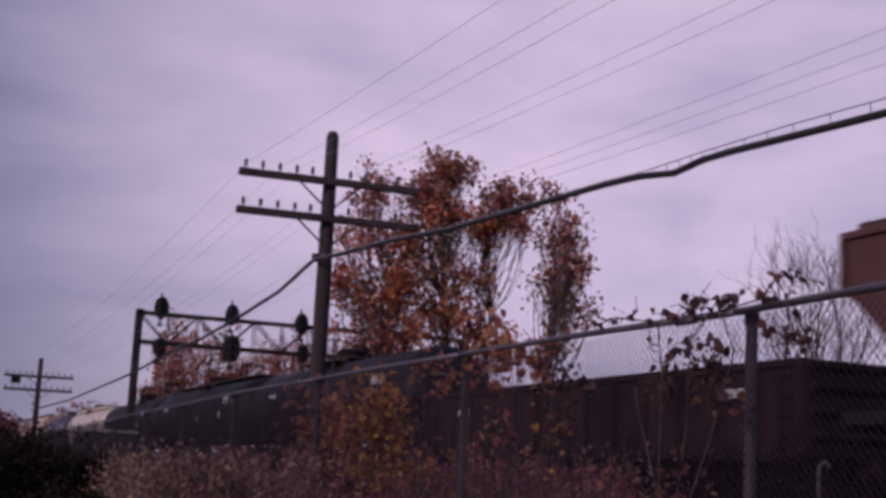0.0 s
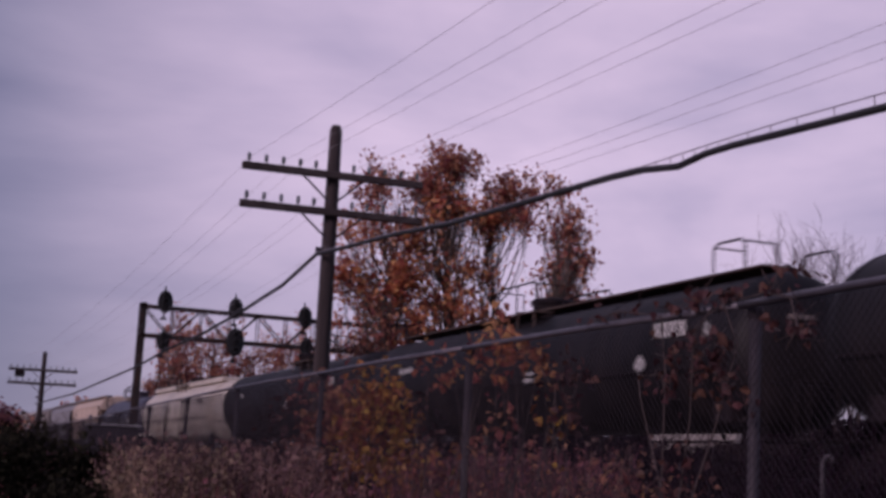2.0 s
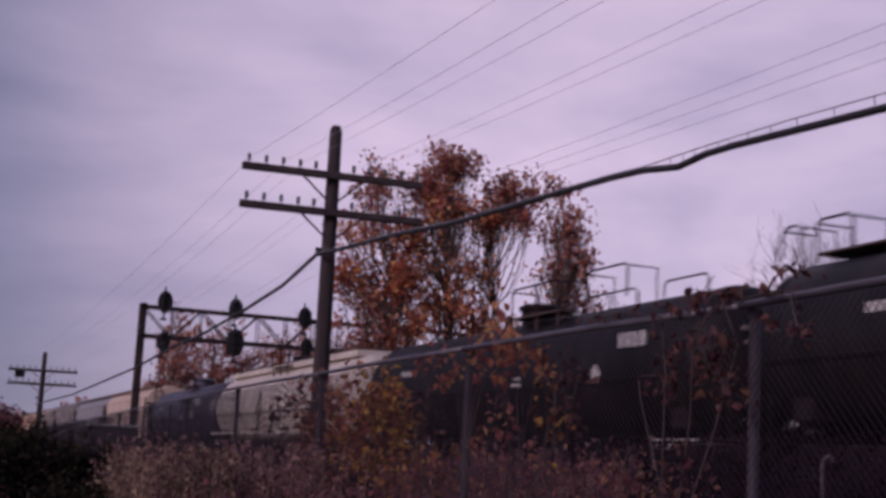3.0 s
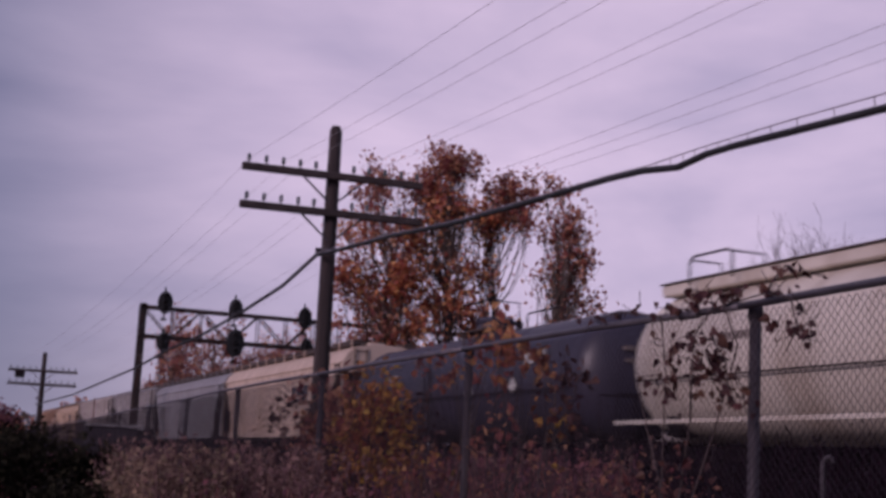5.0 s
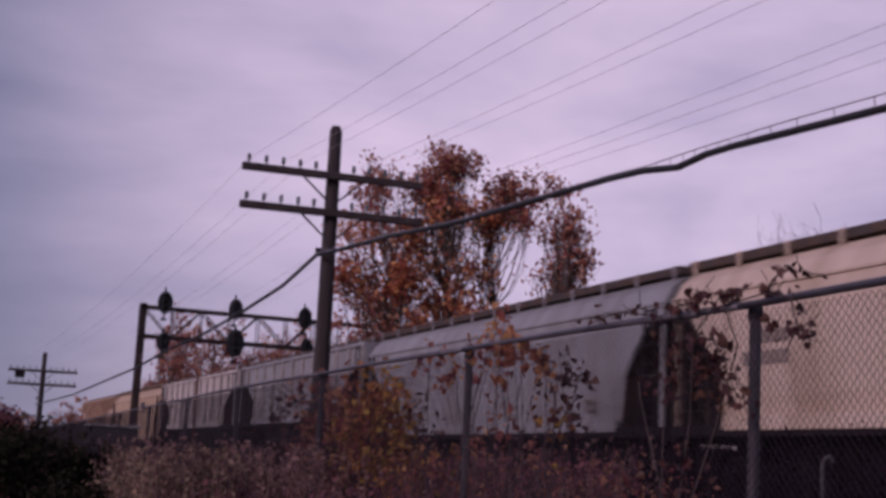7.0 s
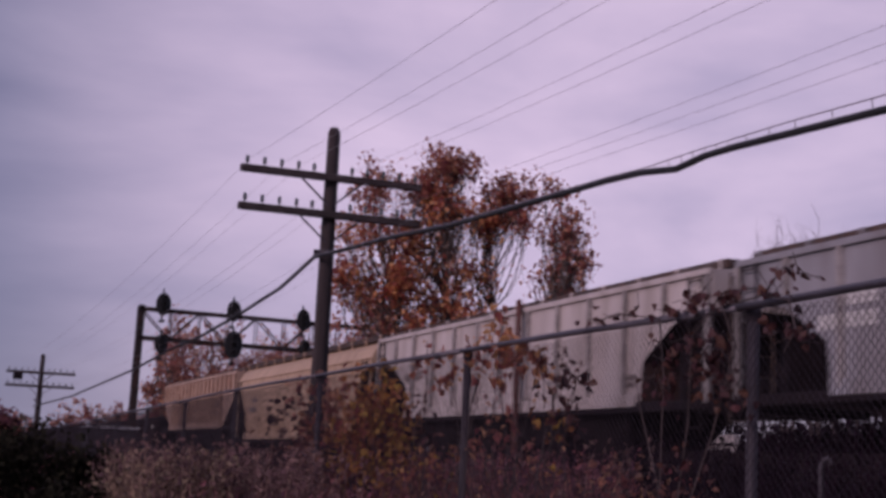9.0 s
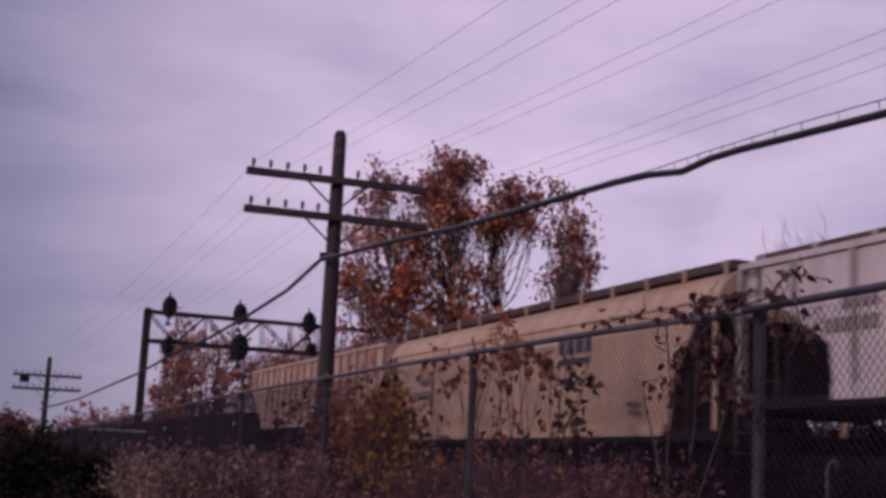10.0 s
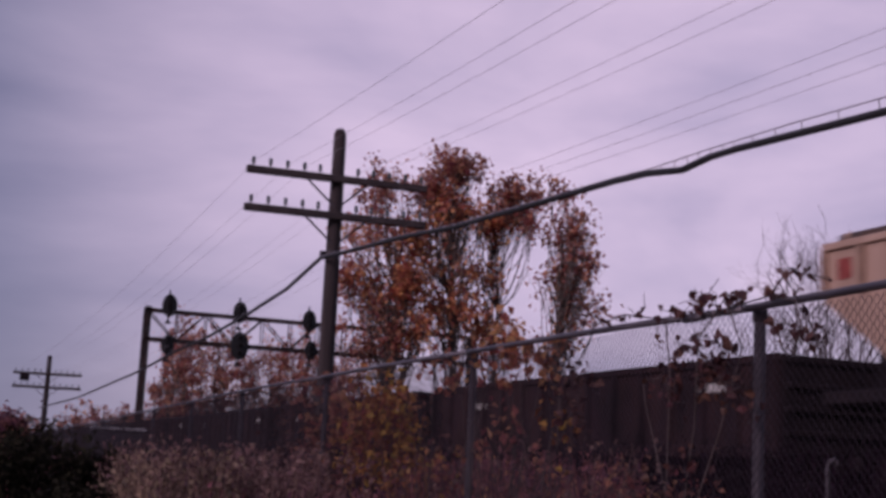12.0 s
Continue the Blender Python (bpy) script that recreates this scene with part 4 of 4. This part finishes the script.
leafy_tree("tall tree with rust-brown leaves in its top", bearing(21.56, 52), 13.8,
           [(-0.01, 0, 13.56, 1.02, 0.81, 0.73, 30, R),
            (-0.99, 0, 12.45, 1.21, 0.97, 0.97, 30, R),
            (0.13, 0, 11.52, 1.40, 1.12, 0.92, 34, O),
            (-1.54, 0, 10.46, 0.92, 0.74, 0.85, 20, O),
            (0.18, 0, 9.34, 0.82, 0.70, 0.92, 14, O),
            (0.03, 0, 7.41, 1.26, 1.01, 1.09, 26, O)], 12)
leafy_tree("tall tree with thinning rust-red autumn leaves", bearing(23.68, 53), 12.6,
           [(0.65, 0, 12.75, 1.13, 0.91, 0.64, 28, R),
            (-0.21, 0, 11.60, 1.04, 0.83, 0.79, 18, O),
            (1.11, 0, 11.65, 0.69, 0.70, 0.89, 15, R),
            (-0.34, 0, 8.75, 0.64, 0.70, 1.48, 9, O),
            (-0.16, 0, 6.69, 1.38, 1.10, 0.69, 18, O)], 13)
leafy_tree("thin tree with sparse brown autumn leaves", bearing(26.83, 53), 12.4,
           [(-0.31, 0, 12.72, 0.64, 0.70, 0.69, 8, R),
            (0.14, 0, 11.24, 0.89, 0.71, 1.04, 24, R),
            (0.66, 0, 9.90, 0.79, 0.70, 1.13, 30, R),
            (-0.51, 0, 9.00, 0.79, 0.70, 0.99, 14, R),
            (0.47, 0, 8.06, 1.04, 0.83, 0.79, 24, R),
            (-0.13, 0, 6.59, 1.28, 1.03, 0.79, 18, O)], 14, per_clump=18)
wood_rng = random.Random(29)
for k in range(16):
    b = 8.9 + k * 0.56 + wood_rng.uniform(-0.2, 0.2)
    h, n = wood_rng.uniform(9.4, 12.2), wood_rng.randint(20, 30)
    leafy_tree("slender tree with sparse reddish-brown leaves", bearing(b, wood_rng.uniform(88, 104)), h,
               [(0, 0, h * 0.70, 0.95, 1.2, h * 0.30, n, R), (0, 0, h * 0.34, 1.3, 1.2, h * 0.26, n, R)], 30 + k, stem=0.12, leaf=0.28, turn=12, per_clump=20)
for k, (b, dist, h) in enumerate(((5.3, 150, 6.8), (6.4, 140, 6.6), (7.4, 150, 7.4), (8.2, 130, 6.0), (2.6, 120, 5.0))):
    leafy_tree("distant bushy tree with dull brown leaves", bearing(b, dist), h,
               [(0, 0, h * 0.6, 2.4, 1.5, h * 0.38, 26, R)], 60 + k, stem=0.16, leaf=0.4, turn=6, per_clump=16)
bare_tree("leafless tree with fine spreading twigs", bearing(38.6, 46), 10.8, 51, 4, 0.11, 0.36)
bare_tree("leafless young tree with thin upright branches", bearing(36.9, 48), 9.0, 52, 3, 0.07, 0.38)
bare_tree("leafless shrubby tree with thin branches", bearing(40.4, 44), 8.2, 53, 3, 0.07, 0.45)
bare_tree("leafless dark shrub by the far line pole", bearing(4.6, 62), 3.4, 55, 5, 0.06, 0.5)
bare_tree("leafless sapling beside the leafy trees", bearing(29.2, 56), 6.0, 54, 3, 0.05, 0.4)


def far_woods():
    rng = random.Random(77)
    s = Shape()
    for i in range(420):
        a, dist = rng.uniform(-50, 130), rng.uniform(190, 330)
        if a < 6:
            dist = rng.uniform(150, 330)
        p = bearing(a, dist)
        h = rng.uniform(3.5, 7.0) * dist / 230
        for _ in range(26):
            c = p + Vector((rng.gauss(0, 2.2), rng.gauss(0, 2.2), rng.uniform(0.2, 1.0) * h))
            s.leaf(c, rnd_dir(rng), rnd_dir(rng), rng.uniform(1.2, 2.4), rng.uniform(0.8, 1.8))
    tagged(part("far_woods", s, M_FARTREE), "distant brown autumn woods along the horizon", "woods", kind="stuff")


far_woods()


# ---- shrubs, weeds and vines ----
def shrub(name, label, base, masses, seed, leaf, per_clump, stems=9, category="shrub", clump_r=0.2):
    """masses: (x, y, z, half sizes x y z, clumps, material), about the base."""
    rng = random.Random(seed)
    ob = tagged(new(name), label, category)
    gz = ground_z(base[0], base[1]) - 0.05
    ob.matrix_basis = Matrix.Translation((base[0], base[1], gz))
    wood = Shape()
    leaves = {}
    for cx, cy, cz, hx, hy, hz, n, mat in masses:
        s = leaves.setdefault(mat.name, (Shape(), mat))[0]
        for i in range(n):
            d = rnd_dir(rng) * rng.uniform(0.1, 1.0) ** 0.5
            c = Vector((cx + d.x * hx, cy + d.y * hy, cz + d.z * hz - gz))
            clump(s, c, clump_r * rng.uniform(0.6, 1.3), int(per_clump * rng.uniform(0.5, 1.5)), leaf, rng)
            if i % 3 == 0:
                foot = Vector((cx * 0.6 + rng.uniform(-0.2, 0.2), cy * 0.6 + rng.uniform(-0.2, 0.2), 0))
                limb(wood, foot, c + Vector((0, 0, 0.08)), 0.006, 0.002, rng, 0.1, 4, 4)
    part("stem", wood, M_TWIG, ob)
    for s, mat in leaves.values():
        tagged(part("foliage", s, mat, ob), kind="stuff")
    return ob


G, V = M_LEAF_G, M_LEAF_V
shrub("bush", "dense dark green bush beside the fence", (0.9, 13.4), [(0, 0, 0.85, 1.1, 0.9, 0.78, 150, G), (0.25, 0, 1.3, 0.6, 0.6, 0.3, 30, G)], 61, 0.065, 60, category="bush", clump_r=0.26)
shrub("bush", "dense dark green bush with ragged edges", (-0.7, 13.6), [(0, 0, 0.8, 1.0, 0.9, 0.85, 140, G), (0.3, 0, 1.45, 0.5, 0.5, 0.3, 16, G)], 62, 0.065, 60, category="bush", clump_r=0.26)
shrub("bush", "dark green bush at the foot of the fence", (1.75, 15.0), [(0, 0, 0.8, 0.6, 0.7, 0.75, 60, G)], 63, 0.10, 36, category="bush", clump_r=0.24)
shrub("bush", "dark olive bush at the edge of the dry grass", (1.0, 9.9), [(0, 0, 0.75, 0.36, 0.5, 0.68, 80, G)], 72, 0.055, 44, category="bush", clump_r=0.18)
shrub("bush", "dull brown bush far along the fence", (1.3, 40.0), [(0, 0, 1.6, 1.6, 1.2, 1.3, 50, G), (0, 0, 2.4, 0.9, 0.8, 0.5, 14, M_WEED)], 64, 0.16, 24, category="bush", clump_r=0.35)
shrub("shrub", "autumn shrub with yellow-brown and orange leaves behind the fence", (3.52, 10.4),
      [(0.0, 0, 1.55, 0.42, 0.5, 0.62, 58, Y), (0.05, 0, 2.1, 0.28, 0.4, 0.3, 18, Y), (-0.1, 0, 1.1, 0.6, 0.5, 0.6, 30, V), (0.1, 0.1, 1.3, 0.55, 0.4, 0.55, 34, R), (0.0, 0.1, 1.8, 0.4, 0.4, 0.4, 16, O)], 65, 0.075, 14)
shrub("shrub", "autumn shrub with rust-red leaves by the line pole", (3.5, 12.0),
      [(0, 0, 1.9, 0.35, 0.4, 0.5, 26, R), (0.1, -0.2, 1.4, 0.5, 0.4, 0.7, 36, V), (-0.25, 0.2, 1.6, 0.3, 0.4, 0.5, 14, V)], 66, 0.085, 15)
shrub("shrub", "tall orange-leaved stems growing through the fence", (3.08, 7.0),
      [(0, -0.05, 2.22, 0.06, 0.42, 0.24, 32, O), (0, -0.6, 2.14, 0.05, 0.22, 0.09, 12, O), (0, 0.9, 2.18, 0.08, 0.45, 0.16, 12, O), (0, 1.1, 1.85, 0.1, 0.3, 0.2, 8, V),
       (0, -1.15, 1.86, 0.05, 0.16, 0.2, 9, V), (0, -1.0, 2.1, 0.04, 0.05, 0.10, 3, V), (0, -0.9, 1.72, 0.08, 0.35, 0.22, 8, Y), (0, -0.1, 1.75, 0.06, 0.4, 0.25, 10, R)], 67, 0.062, 5, clump_r=0.09)
shrub("shrub", "rust and orange leaved brush on the bank", (4.6, 9.7),
      [(0, 0, 1.35, 0.55, 0.6, 0.32, 40, R), (0.1, 0.1, 1.25, 0.6, 0.6, 0.4, 26, O), (0, 0, 1.1, 0.7, 0.6, 0.4, 26, M_WEED)], 69, 0.06, 9)
shrub("shrub", "pinkish-brown brush with a few orange leaves", (4.75, 7.9),
      [(0, 0, 1.3, 0.45, 0.6, 0.32, 34, R), (0, 0, 1.2, 0.5, 0.6, 0.35, 18, O), (0, 0, 1.1, 0.6, 0.6, 0.4, 30, M_WEED)], 70, 0.055, 8)
shrub("shrub", "low tangle of orange and brown leaves at the fence", (3.3, 8.6),
      [(0, 0, 1.35, 0.2, 0.7, 0.35, 30, O), (0, -0.4, 1.2, 0.25, 1.0, 0.4, 34, R), (0.1, 0.2, 1.2, 0.3, 0.9, 0.45, 20, Y)], 71, 0.055, 7, clump_r=0.12)
shrub("shrub", "low reddish-brown shrub with curled leaves", (3.7, 5.7),
      [(0, 0.3, 1.15, 0.4, 0.6, 0.4, 26, V), (-0.2, 0.6, 1.45, 0.2, 0.4, 0.25, 8, R)], 68, 0.055, 8)


def weeds(name, label, area, count, tall, mat, seed, plume=0, side=4, width=0.006):
    """Dry stalks over an area (x0, x1, y0, y1) with side leaves and, for plume > 0, a feathery head."""
    rng = random.Random(seed)
    s = Shape()
    for _ in range(count):
        x, y = rng.uniform(area[0], area[1]), rng.uniform(area[2], area[3])
        h = rng.uniform(*tall)
        a = Vector((x, y, ground_z(x, y) - 0.03))
        lean = Vector((rng.gauss(0, 0.10), rng.gauss(0, 0.10), 0)) * h
        b = a + Vector((0, 0, h * 0.55)) + lean * 0.4
        c = a + Vector((0, 0, h)) + lean
        s.tube([a, b, c], [width, width * 0.8, width * 0.25], 3, caps=False)
        for _ in range(side):
            t = rng.uniform(0.25, 0.95)
            p = a.lerp(b, t * 2) if t < 0.5 else b.lerp(c, t * 2 - 1)
            d = (rnd_dir(rng, 0.4) + Vector((0, 0, rng.uniform(-0.4, 0.7)))).normalized()
            k = rng.uniform(0.06, 0.2) * (width / 0.006) ** 0.8
            s.leaf(p, d, Vector((0, 0, 1)), k, k * (0.16 if width < 0.015 else 0.4), 0.1)
        for _ in range(plume):
            p = c + Vector((rng.gauss(0, 0.03), rng.gauss(0, 0.03), rng.uniform(-0.3, 0.03)))
            k = rng.uniform(0.02, 0.06)
            s.leaf(p, (rnd_dir(rng) + Vector((0, 0, 0.5))).normalized(), rnd_dir(rng), k, k * 0.6)
    tagged(part(name, s, mat), label, "weeds", kind="stuff")


weeds("dry_grass", "pale dry grass with feathery heads before the fence", (1.4, 2.75, 8.2, 11.8), 560, (1.15, 1.66), M_DRY, 81, plume=14, side=5)
weeds("dry_grass", "tangled brown dead weeds at the fence's foot", (1.6, 2.9, 5.6, 9.0), 420, (0.8, 1.4), M_WEED, 82, plume=5, side=6)
weeds("brown_weeds", "tall brown dead weeds behind the fence", (3.1, 4.2, 6.8, 9.5), 460, (1.0, 1.62), M_WEED, 83, plume=7, side=7)
# the M_BRUSH stands carry painted shade, the M_WEED ones are lit
weeds("shaded_weeds", "shade-toned dead brush close behind the fence", (3.1, 5.4, 4.0, 6.1), 520, (0.9, 1.5), M_BRUSH, 92, plume=4, side=7)
weeds("shaded_weeds", "shade-toned brush on the railway bank", (5.0, 9.8, 4.5, 11.0), 1000, (0.95, 1.5), M_BRUSH, 84, plume=4, side=7, width=0.008)
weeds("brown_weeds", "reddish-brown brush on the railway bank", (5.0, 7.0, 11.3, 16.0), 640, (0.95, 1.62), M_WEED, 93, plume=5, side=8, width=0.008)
weeds("shaded_weeds", "shade-toned dead stalks beside the track bed", (7.0, 9.8, 11.0, 16.0), 500, (0.95, 1.5), M_BRUSH, 96, plume=4, side=7, width=0.008)
weeds("brown_weeds", "shade-toned brown brush along the railway bank", (3.4, 10.2, 16.0, 42.0), 1900, (0.9, 1.55), M_BRUSH, 85, plume=4, side=6, width=0.010)
weeds("pale_weeds", "pale seed stalks among the brown brush", (3.1, 3.9, 6.3, 9.0), 80, (1.3, 1.75), M_DRY, 86, plume=12, side=5)
weeds("brown_weeds", "dead weeds along the far fence line", (1.4, 3.3, 15.5, 40.0), 900, (0.9, 1.5), M_WEED, 87, plume=5, side=6, width=0.009)


weeds("brown_weeds", "shade-toned brush on the far side of the tracks", (26.0, 34.0, 4.0, 75.0), 3000, (1.8, 2.9), M_BRUSH, 88, plume=3, side=9, width=0.02)


weeds("brown_weeds", "tall shade-toned hedge of brush beyond the tracks", (36.0, 44.0, 8.0, 95.0), 2600, (2.8, 4.8), M_BRUSH, 89, plume=3, side=10, width=0.03)
weeds("pale_grass", "clump of pale plumed dry grass", (1.25, 1.95, 8.5, 10.2), 170, (1.2, 1.6), M_PALE, 90, plume=16, side=4)


def vine_leaf(s, p, d, up, k):
    d = d.normalized()
    e = d.cross(up)
    e = e.normalized() if e.length > 1e-3 else d.orthogonal().normalized()
    u = e.cross(d)
    rows = [(0.0, 0.0, 0.0), (0.02, 0.30, 0.10), (0.30, 0.50, 0.16), (0.55, 0.30, 0.08), (0.72, 0.26, 0.04), (1.0, 0.0, -0.10)]
    pts = [Vector(p) + d * a * k + e * b * k + u * c * k for a, b, c in rows]
    pts += [Vector(p) + d * a * k - e * b * k + u * c * k for a, b, c in rows[1:-1]]
    pts += [Vector(p) + d * 0.5 * k]
    s.add(pts, [(10, 0, 1), (10, 1, 2), (10, 2, 3), (10, 3, 4), (10, 4, 5), (10, 5, 9), (10, 9, 8), (10, 8, 7), (10, 7, 6), (10, 6, 0)])


def build_vine():
    rng = random.Random(91)
    vine = tagged(new("fence_vine"), "withered climbing vine with dark red leaves on the fence", "vine")
    stem, leaves = Shape(), Shape()
    # (y, z) spots along the fence that the vine's runners reach, with leaves round each
    runs = [[(4.75, 0.1), (4.70, 1.2), (4.62, 1.75), (4.55, 2.1), (4.42, 2.27)],
            [(4.75, 0.1), (4.85, 1.4), (4.80, 1.95), (4.88, 2.22), (5.2, 2.27), (5.5, 2.25)],
            [(4.70, 1.2), (4.42, 1.7), (4.30, 2.05), (4.36, 2.26)],
            [(4.40, 2.22), (4.1, 2.24), (3.98, 2.28), (3.98, 2.34)],
            [(4.10, 2.24), (3.92, 2.2), (3.86, 2.08), (3.95, 2.0)],
            [(4.85, 1.4), (5.0, 1.85), (5.06, 1.95)],
            [(6.0, 0.2), (5.95, 1.5), (5.9, 1.9), (6.05, 2.05)]]
    for run in runs:
        pts = [Vector((FENCE_X - 0.04 + rng.uniform(-0.03, 0.03), y, z)) for y, z in run]
        runner = Shape()
        runner.tube(pts, [0.004] * (len(pts) - 1) + [0.003], 5)
        part("runner", runner, M_TWIG, vine)
    spots = [(4.62, 2.03, 0.24, 0.11, 34), (4.44, 2.0, 0.13, 0.11, 20), (4.76, 1.92, 0.15, 0.09, 16), (4.40, 1.88, 0.12, 0.07, 14),
             (4.60, 2.245, 0.28, 0.03, 14), (4.38, 2.28, 0.08, 0.04, 12), (4.85, 2.26, 0.05, 0.04, 6), (5.32, 2.27, 0.22, 0.03, 9),
             (3.90, 2.09, 0.05, 0.08, 12), (3.98, 2.32, 0.02, 0.03, 4), (3.90, 2.31, 0.04, 0.015, 4), (4.10, 2.25, 0.10, 0.025, 9),
             (4.20, 1.82, 0.06, 0.06, 5), (5.85, 1.9, 0.10, 0.16, 10), (6.05, 2.1, 0.03, 0.05, 3), (4.7, 1.55, 0.3, 0.15, 14)]
    for y, z, sy, sz, n in spots:
        for _ in range(int(n * 1.8)):
            p = Vector((FENCE_X - 0.03 + rng.gauss(0, 0.05), y + rng.gauss(0, sy * 0.55), z + rng.gauss(0, sz * 0.55)))
            vine_leaf(leaves, p, (rnd_dir(rng) + Vector((0, 0, -0.7))).normalized(), rnd_dir(rng), rng.uniform(0.026, 0.048))
            if rng.random() < 0.4:
                stem.tube([p, p + rnd_dir(rng) * 0.08], 0.002, 3)
    tagged(part("leaf_stalk", stem, M_TWIG, vine), kind="stuff")
    tagged(part("leaves", leaves, M_LEAF_V, vine, "dark red curled leaves"), kind="stuff")


build_vine()


# ---- small trackside things ----
def build_shelter():
    ob = tagged(new("equipment_shelter"), "small grey equipment shelter with a white roof beside the track", "shelter")
    ob.matrix_basis = pose(7.6, 62.0, 0.35)
    s = Shape()
    s.box((0, 0, 1.15), (2.2, 2.6, 2.3), bevel=0.03)
    part("cabin", s, M_STEEL, ob)
    s = Shape()
    s.box((0, 0, 2.38), (2.5, 2.9, 0.12), bevel=0.03)
    part("roof", s, M_SHED, ob)
    s = Shape()
    s.box((-0.3, -1.32, 1.05), (0.8, 0.05, 1.9), bevel=0.01)
    part("door", s, M_STEEL, ob)


def build_vent():
    s = Shape()
    s.tube([(0, 0, -0.3), (0, 0, 1.33), (0.015, 0, 1.365), (0.04, 0, 1.375), (0.06, 0, 1.36), (0.065, 0, 1.33)], 0.017, 8)
    tagged(part("vent_pipe", s, M_STEEL, at=pose(5.55, 7.0, 0.32, 0, 0, -30), smooth=True), "grey bent vent pipe standing in the brush", "pipe")


def build_low_slab():
    # pale slab added where a bright patch shows under the tank cars
    s = Shape()
    s.box((0, 0, 1.4), (0.3, 5.4, 2.8), bevel=0.04)
    wall = tagged(part("pale_slab", s, M_RIB_GREY, at=ALONG @ pose(26.6, 40.0, 0.4)), "low pale slab beyond the tracks", "wall")
    s = Shape()
    s.box((-0.17, 0, 2.45), (0.06, 5.4, 0.10), bevel=0.01)
    part("dark_band", s, M_UNDER, wall, "dark horizontal band")


# closes bright gaps under the cars with shade-coloured brush
weeds("brown_weeds", "dense shade-toned undergrowth beyond the tracks", (28.0, 30.5, 8.0, 37.0), 1500, (2.0, 3.0), M_BRUSH, 95, plume=4, side=16, width=0.03)
weeds("brown_weeds", "shade-toned weeds before the low slab", (24.6, 26.0, 35.0, 45.0), 420, (1.55, 2.0), M_BRUSH, 94, plume=4, side=9, width=0.02)
build_shelter()
build_low_slab()
build_vent()


# ---- movement ----
RUN = [(0.0, 0.00), (0.3, 5.55), (0.5, 8.35), (0.7, 12.45), (1.0, 17.40), (1.5, 27.08), (2.0, 36.20), (2.5, 46.05), (3.0, 56.30), (3.2, 60.20), (4.8, 89.85),
       (5.0, 93.60), (5.5, 102.8), (6.0, 112.00), (6.5, 120.90), (7.0, 130.90), (7.2, 134.90), (8.8, 164.00),
       (9.0, 167.20), (9.5, 177.55), (10.0, 185.60), (10.5, 195.05), (11.0, 205.10), (11.5, 213.30), (12.0, 222.85)]


def motions():
    for car, front, length in TRAIN:
        walk(car, [(t, ALONG @ pose(TRACK_X, front + length / 2 - d, RAIL)) for t, d in RUN])


motions()
